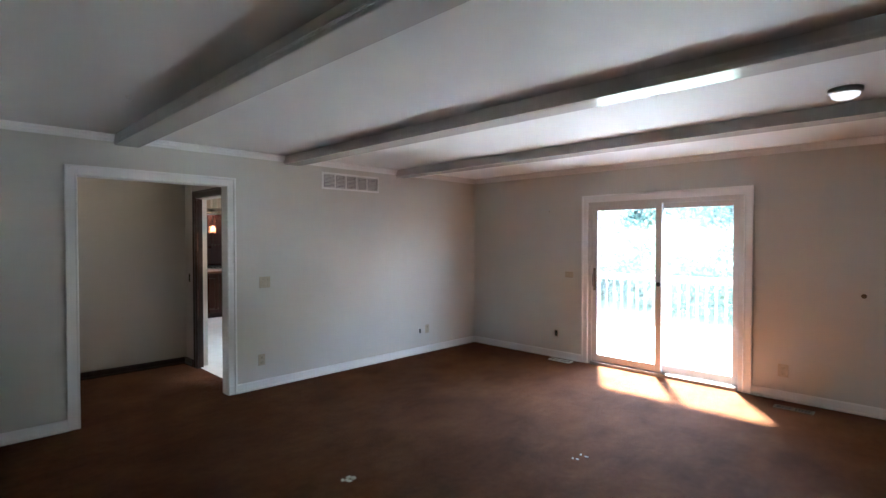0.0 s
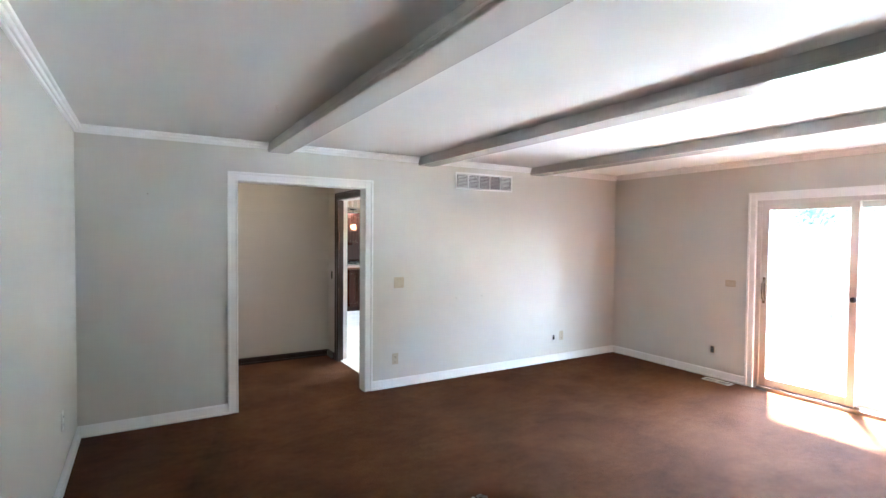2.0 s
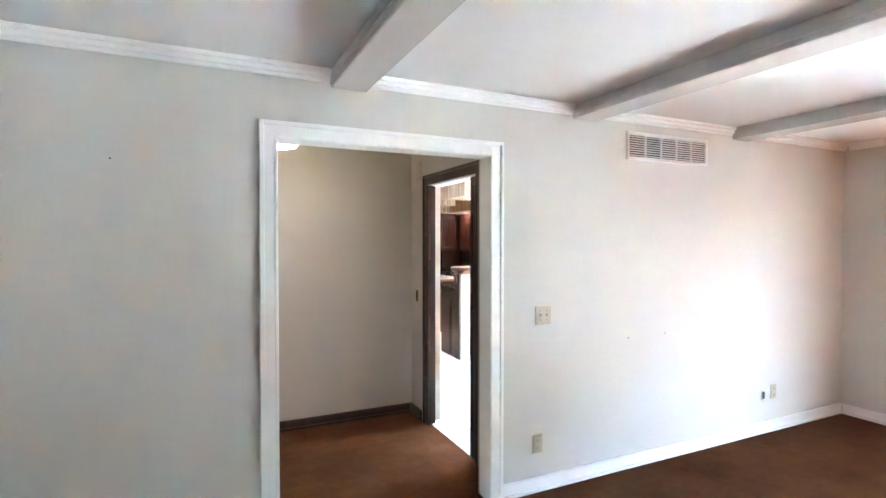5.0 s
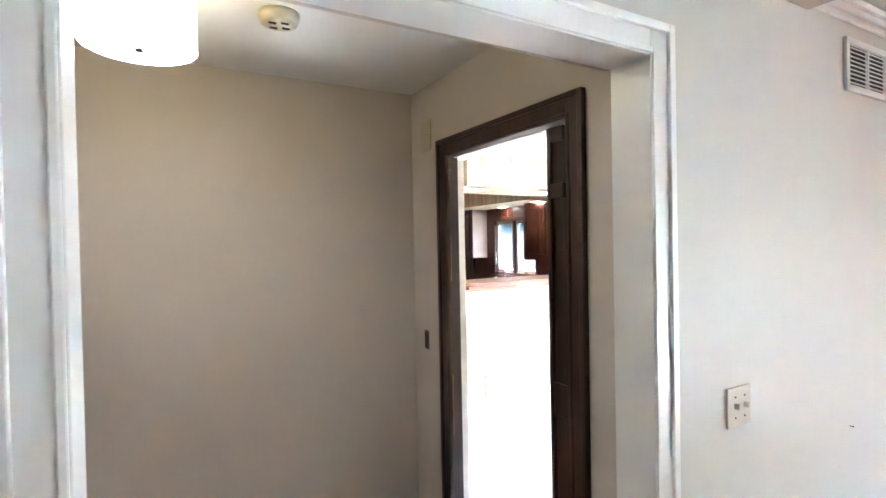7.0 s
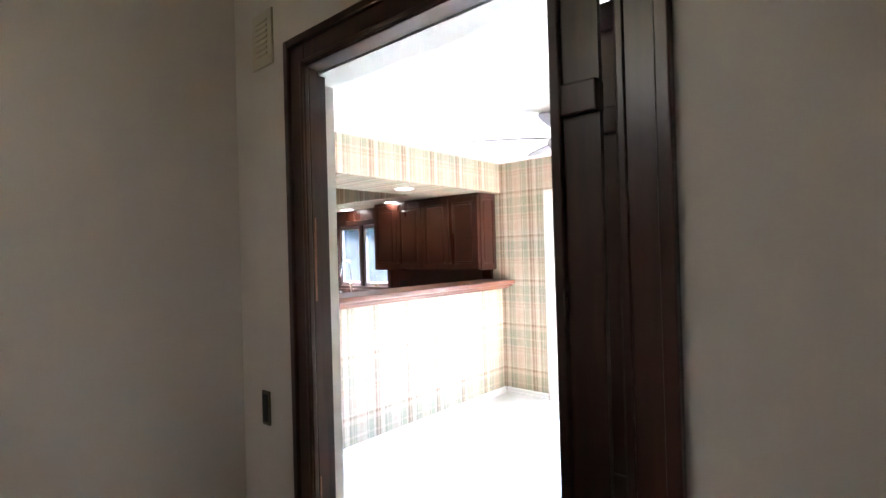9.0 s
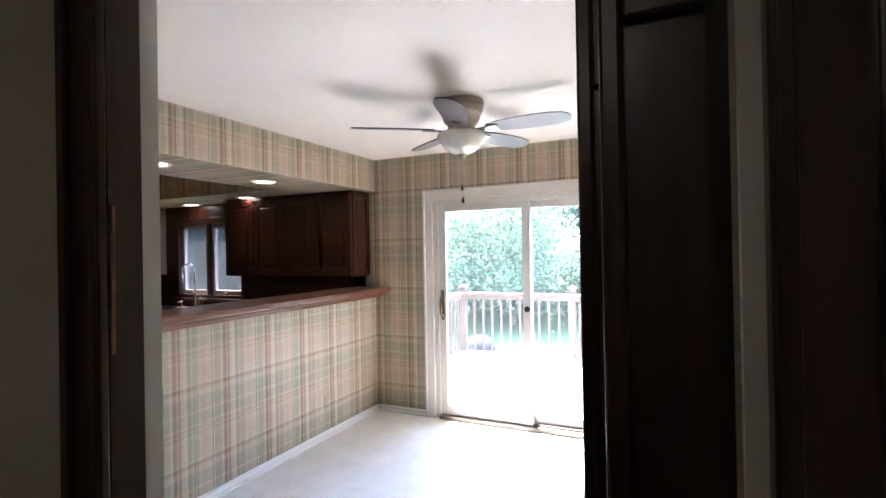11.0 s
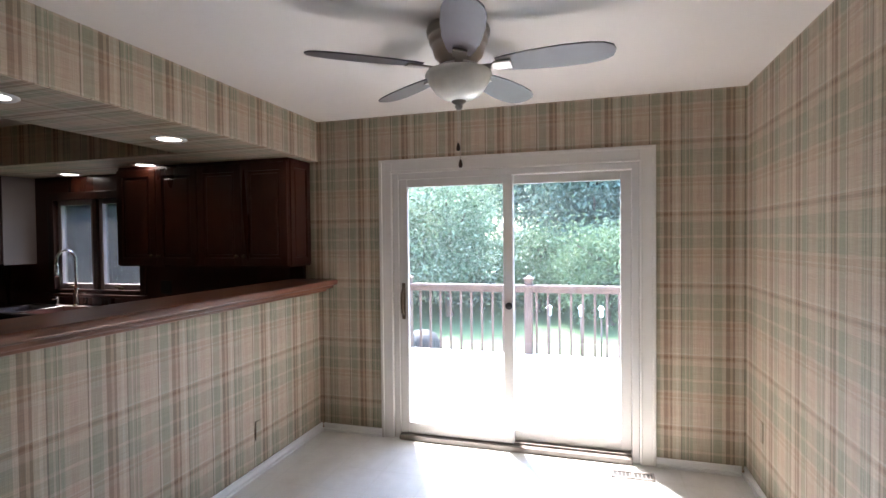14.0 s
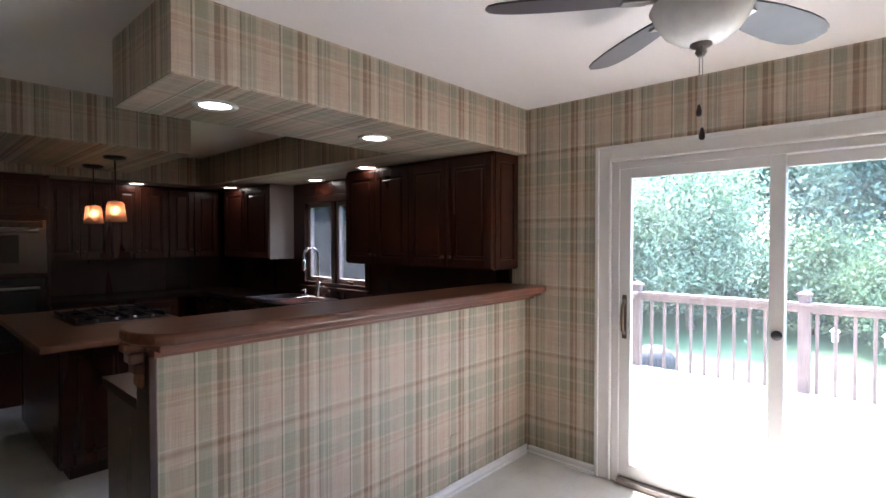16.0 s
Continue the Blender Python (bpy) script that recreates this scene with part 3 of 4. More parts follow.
solid("nail", lathe([(0, -.012), (.004, -.012), (.002, -.009), (.002, 0), (0, 0)], (LX1, -1.3, 1.88), 8, "X"), BRASS, "small old nail in the painted wall", "nail", "nails in the wall")

# return-air grille
VX0, VX1, VZ0, VZ1 = 2.31, 3.10, 2.085, 2.275
t = thing("return_grille", (2.705, 0, VZ0), "white louvred return-air grille high on the wall", "air vent")
rows = [(VX0, VX1, -.012, 0, VZ0, VZ0 + .024), (VX0, VX1, -.012, 0, VZ1 - .024, VZ1), (VX0, VX0 + .024, -.012, 0, VZ0, VZ1), (VX1 - .024, VX1, -.012, 0, VZ0, VZ1)]
bw = (VX1 - VX0 - .048) / 5
rows += [(VX0 + .024 + i * bw - .007, VX0 + .024 + i * bw + .007, -.011, 0, VZ0 + .02, VZ1 - .02) for i in range(1, 5)]
part("frame", boxes(*rows, bevel=.002), TRIM, t)
part("backing", boxes((VX0 + .01, VX1 - .01, -.003, -.001, VZ0 + .01, VZ1 - .01)), SLOT, t)
me = None
for i in range(5):
    for k in range(9):
        z = VZ0 + .033 + k * .0155
        if me is None:
            b = boxes((-bw / 2 + .008, bw / 2 - .008, -.001, .001, -.0048, .0048))
            bmesh.ops.rotate(b, verts=b.verts, cent=(0, 0, 0), matrix=Matrix.Rotation(radians(-35), 3, "X"))
            me = mesh_of("slat", b, TRIM)
        ob = new("slat", me)
        ob.parent = t
        ob.location = (VX0 + .024 + (i + .5) * bw - 2.705, -.007, z - VZ0)


def register(x, y, lx, ly, label, mat):
    t = thing("floor_register", (x, y, 0), label, "floor vent")
    part("rim", boxes((x - lx / 2, x + lx / 2, y - ly / 2, y - ly / 2 + .016, 0, .008), (x - lx / 2, x + lx / 2, y + ly / 2 - .016, y + ly / 2, 0, .008), (x - lx / 2, x - lx / 2 + .016, y - ly / 2, y + ly / 2, 0, .008), (x + lx / 2 - .016, x + lx / 2, y - ly / 2, y + ly / 2, 0, .008), (x - lx / 2, x + lx / 2, y - .008, y + .008, 0, .008), bevel=.002), mat, t)
    part("duct", boxes((x - lx / 2 + .01, x + lx / 2 - .01, y - ly / 2 + .01, y + ly / 2 - .01, .0005, .002)), SLOT, t)
    n = int((ly - .04) / .024)
    for i in range(n):
        yy = y - ly / 2 + .026 + i * .024
        part("fin", boxes((x - lx / 2 + .014, x + lx / 2 - .014, yy - .0025, yy + .0025, .001, .0045)), mat, t)


register(4.925, .90, .10, .26, "tan metal floor register by the sliding door", SILL)
register(4.755, -1.55, .11, .30, "pale metal floor register in the brown carpet", PLASTW)
register(4.63, -4.0, .11, .30, "brown metal floor register in the carpet", BRASS)
for k in range(14):
    x, y, w = random.choice(((1.08, -2.25, .05), (1.08, -2.25, .05), (2.41, -3.15, .06)))
    r = random.uniform(.006, .016)
    bm = lathe([(0, r * .5), (r * .6, r * .4), (r, r * .1), (r * .9, 0), (0, 0)], (0, 0, 0), 7)
    bmesh.ops.scale(bm, verts=bm.verts, vec=(1, random.uniform(.4, 1.6), 1))
    bmesh.ops.translate(bm, verts=bm.verts, vec=(x + random.uniform(-w, w), y + random.uniform(-w, w), 0))
    solid("carpet_lint", bm, PLASTIC, "pale crumb of plaster on the brown carpet", "debris", "crumbs on the carpet")
solid("ceiling_hook", join(lathe([(0, 0), (.012, 0), (.012, -.006), (.004, -.012), (0, -.012)], (.10, -1.39, LCZ), 12), tube([(.10, -1.39, LCZ - .01), (.10, -1.39, LCZ - .03), (.112, -1.39, LCZ - .042), (.124, -1.39, LCZ - .03)], .003, 8)), PLASTW, "small white hook in the ceiling", "hook")

# living room ceiling lamp, smoke detector, hall drum lamp
t = thing("ceiling_lamp", (2.98, -4.505, LCZ), "small lit flush ceiling lamp with a nickel rim", "ceiling lamp")
part("base", lathe([(0, 0), (.085, 0), (.085, -.02), (.078, -.028), (.05, -.03), (0, -.03)], (2.98, -4.505, LCZ)), NICKEL, t)
part("shade", lathe([(.07, -.028), (.066, -.045), (.045, -.058), (0, -.062)], (2.98, -4.505, LCZ)), LAMPW, t)
t = thing("smoke_detector", (.578, 1.0, HCZ), "round cream smoke detector on the hall ceiling", "smoke detector")
part("body", lathe([(0, 0), (.072, 0), (.072, -.012), (.062, -.036), (.04, -.040), (0, -.040)], (.578, 1.0, HCZ)), PLASTIC, t)
for k in range(4):
    a = k * math.pi / 2 + .5
    part("vent_slot", boxes((.578 + .03 * math.cos(a) - .013, .578 + .03 * math.cos(a) + .013, 1.0 + .03 * math.sin(a) - .006, 1.0 + .03 * math.sin(a) + .006, HCZ - .0425, HCZ - .038)), SLOT, t)
DRX, DRY, DRZ, DRR = .152, .84, 2.15, .15
t = thing("drum_lamp", (DRX, DRY, HCZ), "lit round drum ceiling lamp with a cream fabric shade", "ceiling lamp")
part("shade", lathe([(DRR, DRZ), (DRR, HCZ - .03), (DRR - .004, HCZ - .03), (DRR - .004, DRZ)], (DRX, DRY, 0), 48), DRUMS, t, "cream fabric drum shade, lit")
part("diffuser", lathe([(0, DRZ - .004), (DRR - .006, DRZ - .004), (DRR - .006, DRZ + .004), (0, DRZ + .004)], (DRX, DRY, 0), 48), DRUMB, t, "white glowing diffuser")
part("canopy", lathe([(0, HCZ), (.06, HCZ), (.06, HCZ - .025), (0, HCZ - .03)], (DRX, DRY, 0)), NICKEL, t)
part("finial", lathe([(0, DRZ - .018), (.010, DRZ - .016), (.014, DRZ - .008), (.014, DRZ - .003), (0, DRZ - .003)], (DRX, DRY, 0), 16), NICKEL, t)

# ---- ceiling fan ----
FX, FY = 3.75, 1.696
FZ = 2.255
t = thing("ceiling_fan", (FX, FY, CZ), "five-blade hugger ceiling fan with brushed nickel housing, at rest", "ceiling fan")
part("housing", lathe([(0, CZ), (.135, CZ), (.14, CZ - .014), (.138, CZ - .034), (.128, CZ - .038), (.132, CZ - .043), (.127, CZ - .070), (.117, CZ - .074), (.119, CZ - .079), (.105, CZ - .125), (.085, CZ - .145), (.08, FZ), (0, FZ)], (FX, FY, 0), 40), NICKEL, t, "banded brushed nickel motor housing")
part("light_collar", lathe([(0, FZ), (.085, FZ), (.095, FZ - .012), (.08, FZ - .03), (0, FZ - .03)], (FX, FY, 0)), NICKEL, t)
part("bowl", lathe([(.142, FZ - .030), (.148, FZ - .042), (.140, FZ - .052), (.132, FZ - .075), (.105, FZ - .115), (.07, FZ - .14), (.03, FZ - .152), (0, FZ - .154)], (FX, FY, 0), 40), ALAB, t, "white alabaster glass light bowl")
part("finial", lathe([(0, FZ - .15), (.032, FZ - .152), (.030, FZ - .160), (.014, FZ - .168), (.018, FZ - .178), (.010, FZ - .19), (0, FZ - .192)], (FX, FY, 0), 20), NICKEL, t)
for k in range(5):
    a = radians(-19.5 + 72 * k)
    m = Matrix.Translation((FX, FY, FZ - .008)) @ Matrix.Rotation(a, 4, "Z") @ Matrix.Rotation(radians(-11), 4, "X")
    bm = bmesh.new()
    prof = [(.17, .045), (.22, .058), (.32, .074), (.45, .082), (.55, .078), (.61, .064), (.645, .040), (.655, .0)]
    top, bot = [], []
    out = [(x, w) for x, w in prof] + [(x, -w) for x, w in prof[-2::-1]]
    for x, w in out:
        top.append(bm.verts.new(m @ Vector((x, w, .003))))
        bot.append(bm.verts.new(m @ Vector((x, w, -.003))))
    bm.faces.new(top)
    bm.faces.new(bot[::-1])
    for i in range(len(out)):
        j = (i + 1) % len(out)
        bm.faces.new((top[i], bot[i], bot[j], top[j]))
    bmesh.ops.recalc_face_normals(bm, faces=bm.faces)
    blade = part("blade", bm, BLADE, t, "grey-brown laminate blade with a rounded tip")
    b2 = boxes((.06, .20, -.018, .018, -.012, -.003), (.155, .235, -.03, .03, -.013, -.004), bevel=.003)
    bmesh.ops.transform(b2, matrix=m, verts=b2.verts)
    part("blade_iron", b2, NICKEL, blade, "polished nickel blade bracket")
for dx, dy, zl in ((.02, .01, 1.925), (-.02, -.01, 1.845)):
    ch = part("pull_chain", tube([(FX + dx, FY + dy, FZ - .13), (FX + dx, FY + dy, zl)], .0013, 6), NICKEL, t)
    part("pull_knob", lathe([(0, zl + .002), (.004, zl), (.009, zl - .02), (.009, zl - .03), (.005, zl - .036), (0, zl - .037)], (FX + dx, FY + dy, 0), 12), DARKW, ch, "dark wooden chain pull")

# ---- kitchen ----
# bar top with a rounded free end
bm = bmesh.new()
BT0, BT1, BYA, BYB = 1.15, 1.193, 3.038, 3.43
out = [(DX1 - .001, BYA), (2.75, BYA)]
cy, ry, cx = (BYA + BYB) / 2, (BYB - BYA) / 2, 2.75
out += [(cx - .13 * math.sin(radians(a)), cy - ry * math.cos(radians(a))) for a in range(12, 180, 12)]
out += [(2.75, BYB), (DX1 - .001, BYB)]
lo = [bm.verts.new((x, y, BT0)) for x, y in out]
hi = [bm.verts.new((x, y, BT1)) for x, y in out]
bm.faces.new(lo)
bm.faces.new(hi)
for i in range(len(out)):
    j = (i + 1) % len(out)
    bm.faces.new((lo[i], lo[j], hi[j], hi[i]))
bmesh.ops.recalc_face_normals(bm, faces=bm.faces)
bmesh.ops.bevel(bm, geom=[e for e in bm.edges if abs(e.verts[0].co.z - e.verts[1].co.z) < 1e-4], offset=.012, segments=3, profile=.5, affect="EDGES")
t = thing("bar_top", (3.9, 3.43, BT0), "polished red-brown wooden bar top with a rounded end", "bar counter")
part("top", bm, BARW, t)
part("apron_moulding", boxes((HWX - .03, DX1 - .002, BYA + .035, DY1 - .004, BT0 - .025, BT0), (HWX - .03, DX1 - .002, BYA + .09, DY1 - .004, BT0 - .05, BT0 - .025), bevel=.005), BARW, t, "stepped wooden moulding under the bar")
bm = bmesh.new()
for i, (dx, z0, z1) in enumerate(((.065, 1.11, 1.145), (.05, 1.07, 1.11), (.035, 1.03, 1.07), (.02, .98, 1.03))):
    bx(bm, HWX - .028 - dx, HWX - .028, DY1 + .03, DY1 + .10, z0, z1, .008)
solid("corbel", bm, BARW, "carved wooden corbel below the bar's end", "bracket")


def cab_door(parent, axis, face, out, a0, a1, z0, z1, knob=True):
    """A raised-panel door on a cabinet's face."""
    def put(bm, p0, p1, d0, d1, za, zb, bev):
        f0, f1 = sorted((face + out * d0, face + out * d1))
        if axis == "x":
            bx(bm, p0, p1, f0, f1, za, zb, bev)
        else:
            bx(bm, f0, f1, p0, p1, za, zb, bev)
    s = .058
    bm = bmesh.new()
    for r in ((a0, a0 + s, z0, z1), (a1 - s, a1, z0, z1), (a0 + s, a1 - s, z0, z0 + s), (a0 + s, a1 - s, z1 - s, z1)):
        put(bm, r[0], r[1], 0.001, .021, r[2], r[3], .003)
    d = part("door", bm, CHERRY, parent)
    bm = bmesh.new()
    put(bm, a0 + s - .002, a1 - s + .002, 0.001, .008, z0 + s - .002, z1 - s + .002, 0)
    put(bm, a0 + s + .022, a1 - s - .022, .006, .019, z0 + s + .022, z1 - s - .022, .010)
    part("raised_panel", bm, CHERRY, d)
    if knob:
        p = (a0 + .03, z0 + .07) if knob == "l" else (a1 - .03, z0 + .07)
        if axis == "y":
            kb = lathe([(0, 0), (.006, 0), (.006, .012), (.015, .018), (.013, .028), (0, .03)], (0, 0, 0), 14, "X")
            bmesh.ops.scale(kb, verts=kb.verts, vec=(out, 1, 1))
            bmesh.ops.translate(kb, verts=kb.verts, vec=(face + out * .021, p[0], p[1]))
        else:
            kb = lathe([(0, 0), (.006, 0), (.006, .012), (.015, .018), (.013, .028), (0, .03)], (0, 0, 0), 14, "Y")
            bmesh.ops.scale(kb, verts=kb.verts, vec=(1, out, 1))
            bmesh.ops.translate(kb, verts=kb.verts, vec=(p[0], face + out * .021, p[1]))
        bmesh.ops.recalc_face_normals(kb, faces=kb.faces)
        part("knob", kb, BRASS, d, "small dark metal knob")
    return d


def cabinet(name, x0, x1, y0, y1, z0, z1, axis, out, n, label, group, side=True):
    """A cabinet with n doors on the face that looks along out on the other axis."""
    t = thing(name, ((x0 + x1) / 2, (y0 + y1) / 2, z0), label, "cabinet", group)
    part("body", boxes((x0, x1, y0, y1, z0, z1), bevel=.002), CHERRY, t)
    if axis == "y":
        face, a0, a1 = (x0 if out < 0 else x1), y0, y1
    else:
        face, a0, a1 = (y0 if out < 0 else y1), x0, x1
    w = (a1 - a0) / n
    for i in range(n):
        cab_door(t, axis, face, out, a0 + i * w + .004, a0 + (i + 1) * w - .004, z0 + .012, z1 - .03, "r" if i % 2 == 0 else "l")
    return t


G1, G2 = "upper kitchen cabinets", "base kitchen cabinets"
UB = 1.30
up = DX1 - .285
c = cabinet("wall_cabinet", up, DX1 - .002, 3.275, 4.078, UB, SOFZ - .003, "y", -1, 2, "dark cherry wall cabinet with two raised-panel doors", G1)
# panelled end facing the dining room
bm = boxes((up + .01, up + .06, 3.26, 3.275, UB + .01, SOFZ - .01), (DX1 - .06, DX1 - .01, 3.26, 3.275, UB + .01, SOFZ - .01), (up + .06, DX1 - .06, 3.26, 3.275, UB + .01, UB + .07), (up + .06, DX1 - .06, 3.26, 3.275, SOFZ - .07, SOFZ - .01), (up + .075, DX1 - .075, 3.265, 3.275, UB + .085, SOFZ - .085), bevel=.003)
part("end_panel", bm, CHERRY, c)
cabinet("wall_cabinet", up, DX1 - .002, 4.082, 4.885, UB, SOFZ - .003, "y", -1, 2, "dark cherry wall cabinet next to the window", G1)
cabinet("wall_cabinet", up, DX1 - .002, 6.245, 7.30, UB, SOFZ - .003, "y", -1, 2, "dark cherry wall cabinet beyond the window", G1)
# cabinet side in a paler colour that stands in for the window's light
solid("cabinet_side_panel", boxes((up - .002, DX1 - .003, 6.237, 6.244, UB, SOFZ - .004)), paint("window_lit_side", (0.34, 0.30, 0.29), .35), "wall cabinet's side panel, coloured pale as if lit by the window", "panel")
for x0 in (3.10, 3.66, 4.22):
    cabinet("wall_cabinet", x0, x0 + .555, 7.42, KY1 - .002, UB, SOFZ - .003, "x", -1, 2, "dark cherry wall cabinet on the rear wall", G1)
for y0 in (3.75, 4.35, 4.95, 5.55, 6.15, 6.75):
    cabinet("base_cabinet", 4.50, DX1 - .002, y0, y0 + .595, .005, .875, "y", -1, 1, "dark cherry base cabinet below the counter", G2)
for x0 in (3.10, 3.66):
    cabinet("base_cabinet", x0, x0 + .555, 7.15, KY1 - .002, .005, .875, "x", -1, 1, "dark cherry base cabinet on the rear wall", G2)
for x0 in (2.70, 3.30, 3.90):
    cabinet("base_cabinet", x0, x0 + .595, DY1 + .125, 3.74, .005, .875, "x", 1, 1, "dark cherry base cabinet against the half wall", G2)

# counter along the outer wall, with the hole for the sink
SX0, SX1, SK0, SK1 = 4.53, 5.04, 5.34, 6.17
bm = boxes((4.46, DX1 - .003, 3.34, SK0, .878, .918), (4.46, DX1 - .003, SK1, KY1 - .003, .878, .918), (4.46, SX0, SK0, SK1, .878, .918), (SX1, DX1 - .003, SK0, SK1, .878, .918), (3.09, 4.46, 7.11, KY1 - .003, .878, .918), (2.69, 4.46, DY1 + .122, 3.78, .878, .918))
solid("countertop", bm, plain("dark_countertop", (.035, .022, .018), .25), "dark polished kitchen countertop", "countertop")
t = thing("sink", (4.78, 5.755, .80), "double-bowl stainless steel sink set in the counter", "sink")
rim = [(SX0 - .012, SX1 + .012, SK0 - .012, SK0 + .03, .919, .926), (SX0 - .012, SX1 + .012, SK1 - .03, SK1 + .012, .919, .926), (SX0 - .012, SX0 + .025, SK0, SK1, .919, .926), (SX1 - .07, SX1 + .012, SK0, SK1, .919, .926), (SX0, SX1 - .05, 5.735, 5.775, .915, .925)]
part("rim", boxes(*rim, bevel=.002), STEEL, t)
for ya, yb in ((SK0 + .03, 5.735), (5.775, SK1 - .03)):
    xa, xb = SX0 + .025, SX1 - .07
    part("basin", boxes((xa, xb, ya, yb, .74, .745), (xa - .004, xa, ya, yb, .74, .92), (xb, xb + .004, ya, yb, .74, .92), (xa, xb, ya - .004, ya, .74, .92), (xa, xb, yb, yb + .004, .74, .92)), STEEL, t)
t = thing("faucet", (5.01, 5.62, .926), "tall chrome gooseneck faucet with a side lever", "faucet")
pts = [(5.01, 5.62, .926), (5.01, 5.62, 1.30)] + [(5.01 - .085 + .085 * math.cos(radians(a)), 5.62, 1.335 + .095 * math.sin(radians(a))) for a in range(0, 181, 15)] + [(4.84, 5.62, 1.30)]
part("spout", tube(pts, .011, 12), CHROME, t)
part("spray_head", lathe([(0, 1.20), (.016, 1.20), (.019, 1.22), (.014, 1.305), (0, 1.305)], (4.84, 5.62, 0), 16), CHROME, t)
part("body", lathe([(0, .926), (.032, .926), (.030, .935), (.022, .95), (.021, 1.07), (.014, 1.085), (0, 1.085)], (5.01, 5.62, 0), 20), CHROME, t)
part("lever", tube([(5.01, 5.60, 1.03), (5.005, 5.54, 1.04), (4.99, 5.485, 1.05)], .007, 8), CHROME, t)
t = thing("soap_dispenser", (4.99, 5.82, .926), "small chrome soap dispenser beside the faucet", "soap dispenser")
part("pump", join(lathe([(0, .926), (.02, .926), (.018, .95), (.008, .955), (.008, 1.0), (0, 1.0)], (4.99, 5.82, 0), 14), tube([(4.99, 5.82, .99), (4.94, 5.82, .985)], .006, 8)), CHROME, t)

# kitchen window
t = thing("window_kitchen", (DX1, 5.515, KWZ0), "two-leaf casement window in a dark wood frame", "window", "", "structure")
f = .05
part("window_frame", boxes((DX1 - .015, DX1 + .12, KWY0 - .05, KWY0 + .02, KWZ0 - .05, KWZ1 + .05), (DX1 - .015, DX1 + .12, KWY1 - .02, KWY1 + .05, KWZ0 - .05, KWZ1 + .05), (DX1 - .015, DX1 + .12, KWY0, KWY1, KWZ1 - .02, KWZ1 + .05), (DX1 - .015, DX1 + .12, KWY0 + .02, KWY1 - .02, KWZ0 - .05, KWZ0 + .02), (DX1 + .005, DX1 + .12, 5.49, 5.54, KWZ0 + .02, KWZ1 - .02), bevel=.003), DARKW, t)
part("window_sill", boxes((DX1 - .05, DX1 + .02, KWY0 - .06, KWY1 + .06, KWZ0 - .05, KWZ0 - .02), bevel=.004), DARKW, t)
for ya, yb in ((KWY0 + .02, 5.488), (5.542, KWY1 - .02)):
    za, zb = KWZ0 + .02, KWZ1 - .02
    sash = part("sash", boxes((DX1 + .03, DX1 + .08, ya, ya + .045, za, zb), (DX1 + .03, DX1 + .08, yb - .045, yb, za, zb), (DX1 + .03, DX1 + .08, ya + .045, yb - .045, za, za + .05), (DX1 + .03, DX1 + .08, ya + .045, yb - .045, zb - .045, zb), bevel=.003), paint("sash_taupe", (.34, .29, .28), .4), t)
    g = part("pane", boxes((DX1 + .052, DX1 + .058, ya + .042, yb - .042, za + .047, zb - .042)), GLASS, sash)
    g.visible_shadow = False
    part("crank", join(boxes((DX1 + .015, DX1 + .03, (ya + yb) / 2 - .03, (ya + yb) / 2 + .03, za, za + .022), bevel=.003), tube([(DX1 + .02, (ya + yb) / 2, za + .02), (DX1 - .005, (ya + yb) / 2 + .05, za + .03)], .006, 8)), BRASS, sash)

# island with cooktop
t = thing("kitchen_island", (3.15, 6.0, 0), "dark wood island with a wooden top", "kitchen island")
part("body", boxes((2.76, 3.52, 5.02, 6.35, .09, .875), bevel=.004), CHERRY, t)
part("plinth", boxes((2.82, 3.46, 5.08, 6.29, 0, .09)), DARKW, t)
part("worktop", boxes((2.62, 3.57, 4.70, 6.45, .878, .918), bevel=.008), BUTCHER, t, "red-brown wooden worktop")
for x0 in (2.77, 3.14):
    cab_door(t, "x", 5.02, -1, x0, x0 + .36, .11, .85)
t = thing("cooktop", (3.22, 5.78, .918), "black gas cooktop with a steel rim", "cooktop")
part("rim", boxes((2.92, 3.54, 5.38, 6.20, .919, .924), bevel=.002), STEEL, t)
part("surface", boxes((2.94, 3.52, 5.40, 6.18, .924, .929)), BLACK, t)
for x in (3.07, 3.38):
    for y in (5.60, 5.99):
        part("burner", lathe([(0, .929), (.05, .929), (.048, .94), (.03, .945), (0, .945)], (x, y, 0), 20), BLACK, t)
        part("grate", boxes((x - .13, x + .13, y - .006, y + .006, .945, .957), (x - .006, x + .006, y - .16, y + .16, .945, .957), (x - .13, x - .12, y - .16, y + .16, .93, .957), (x + .12, x + .13, y - .16, y + .16, .93, .957)), BLACK, t)
for k in range(4):
    part("knob", lathe([(0, .929), (.018, .929), (.016, .95), (0, .952)], (3.05 + k * .12, 5.43, 0), 14), STEEL, t)

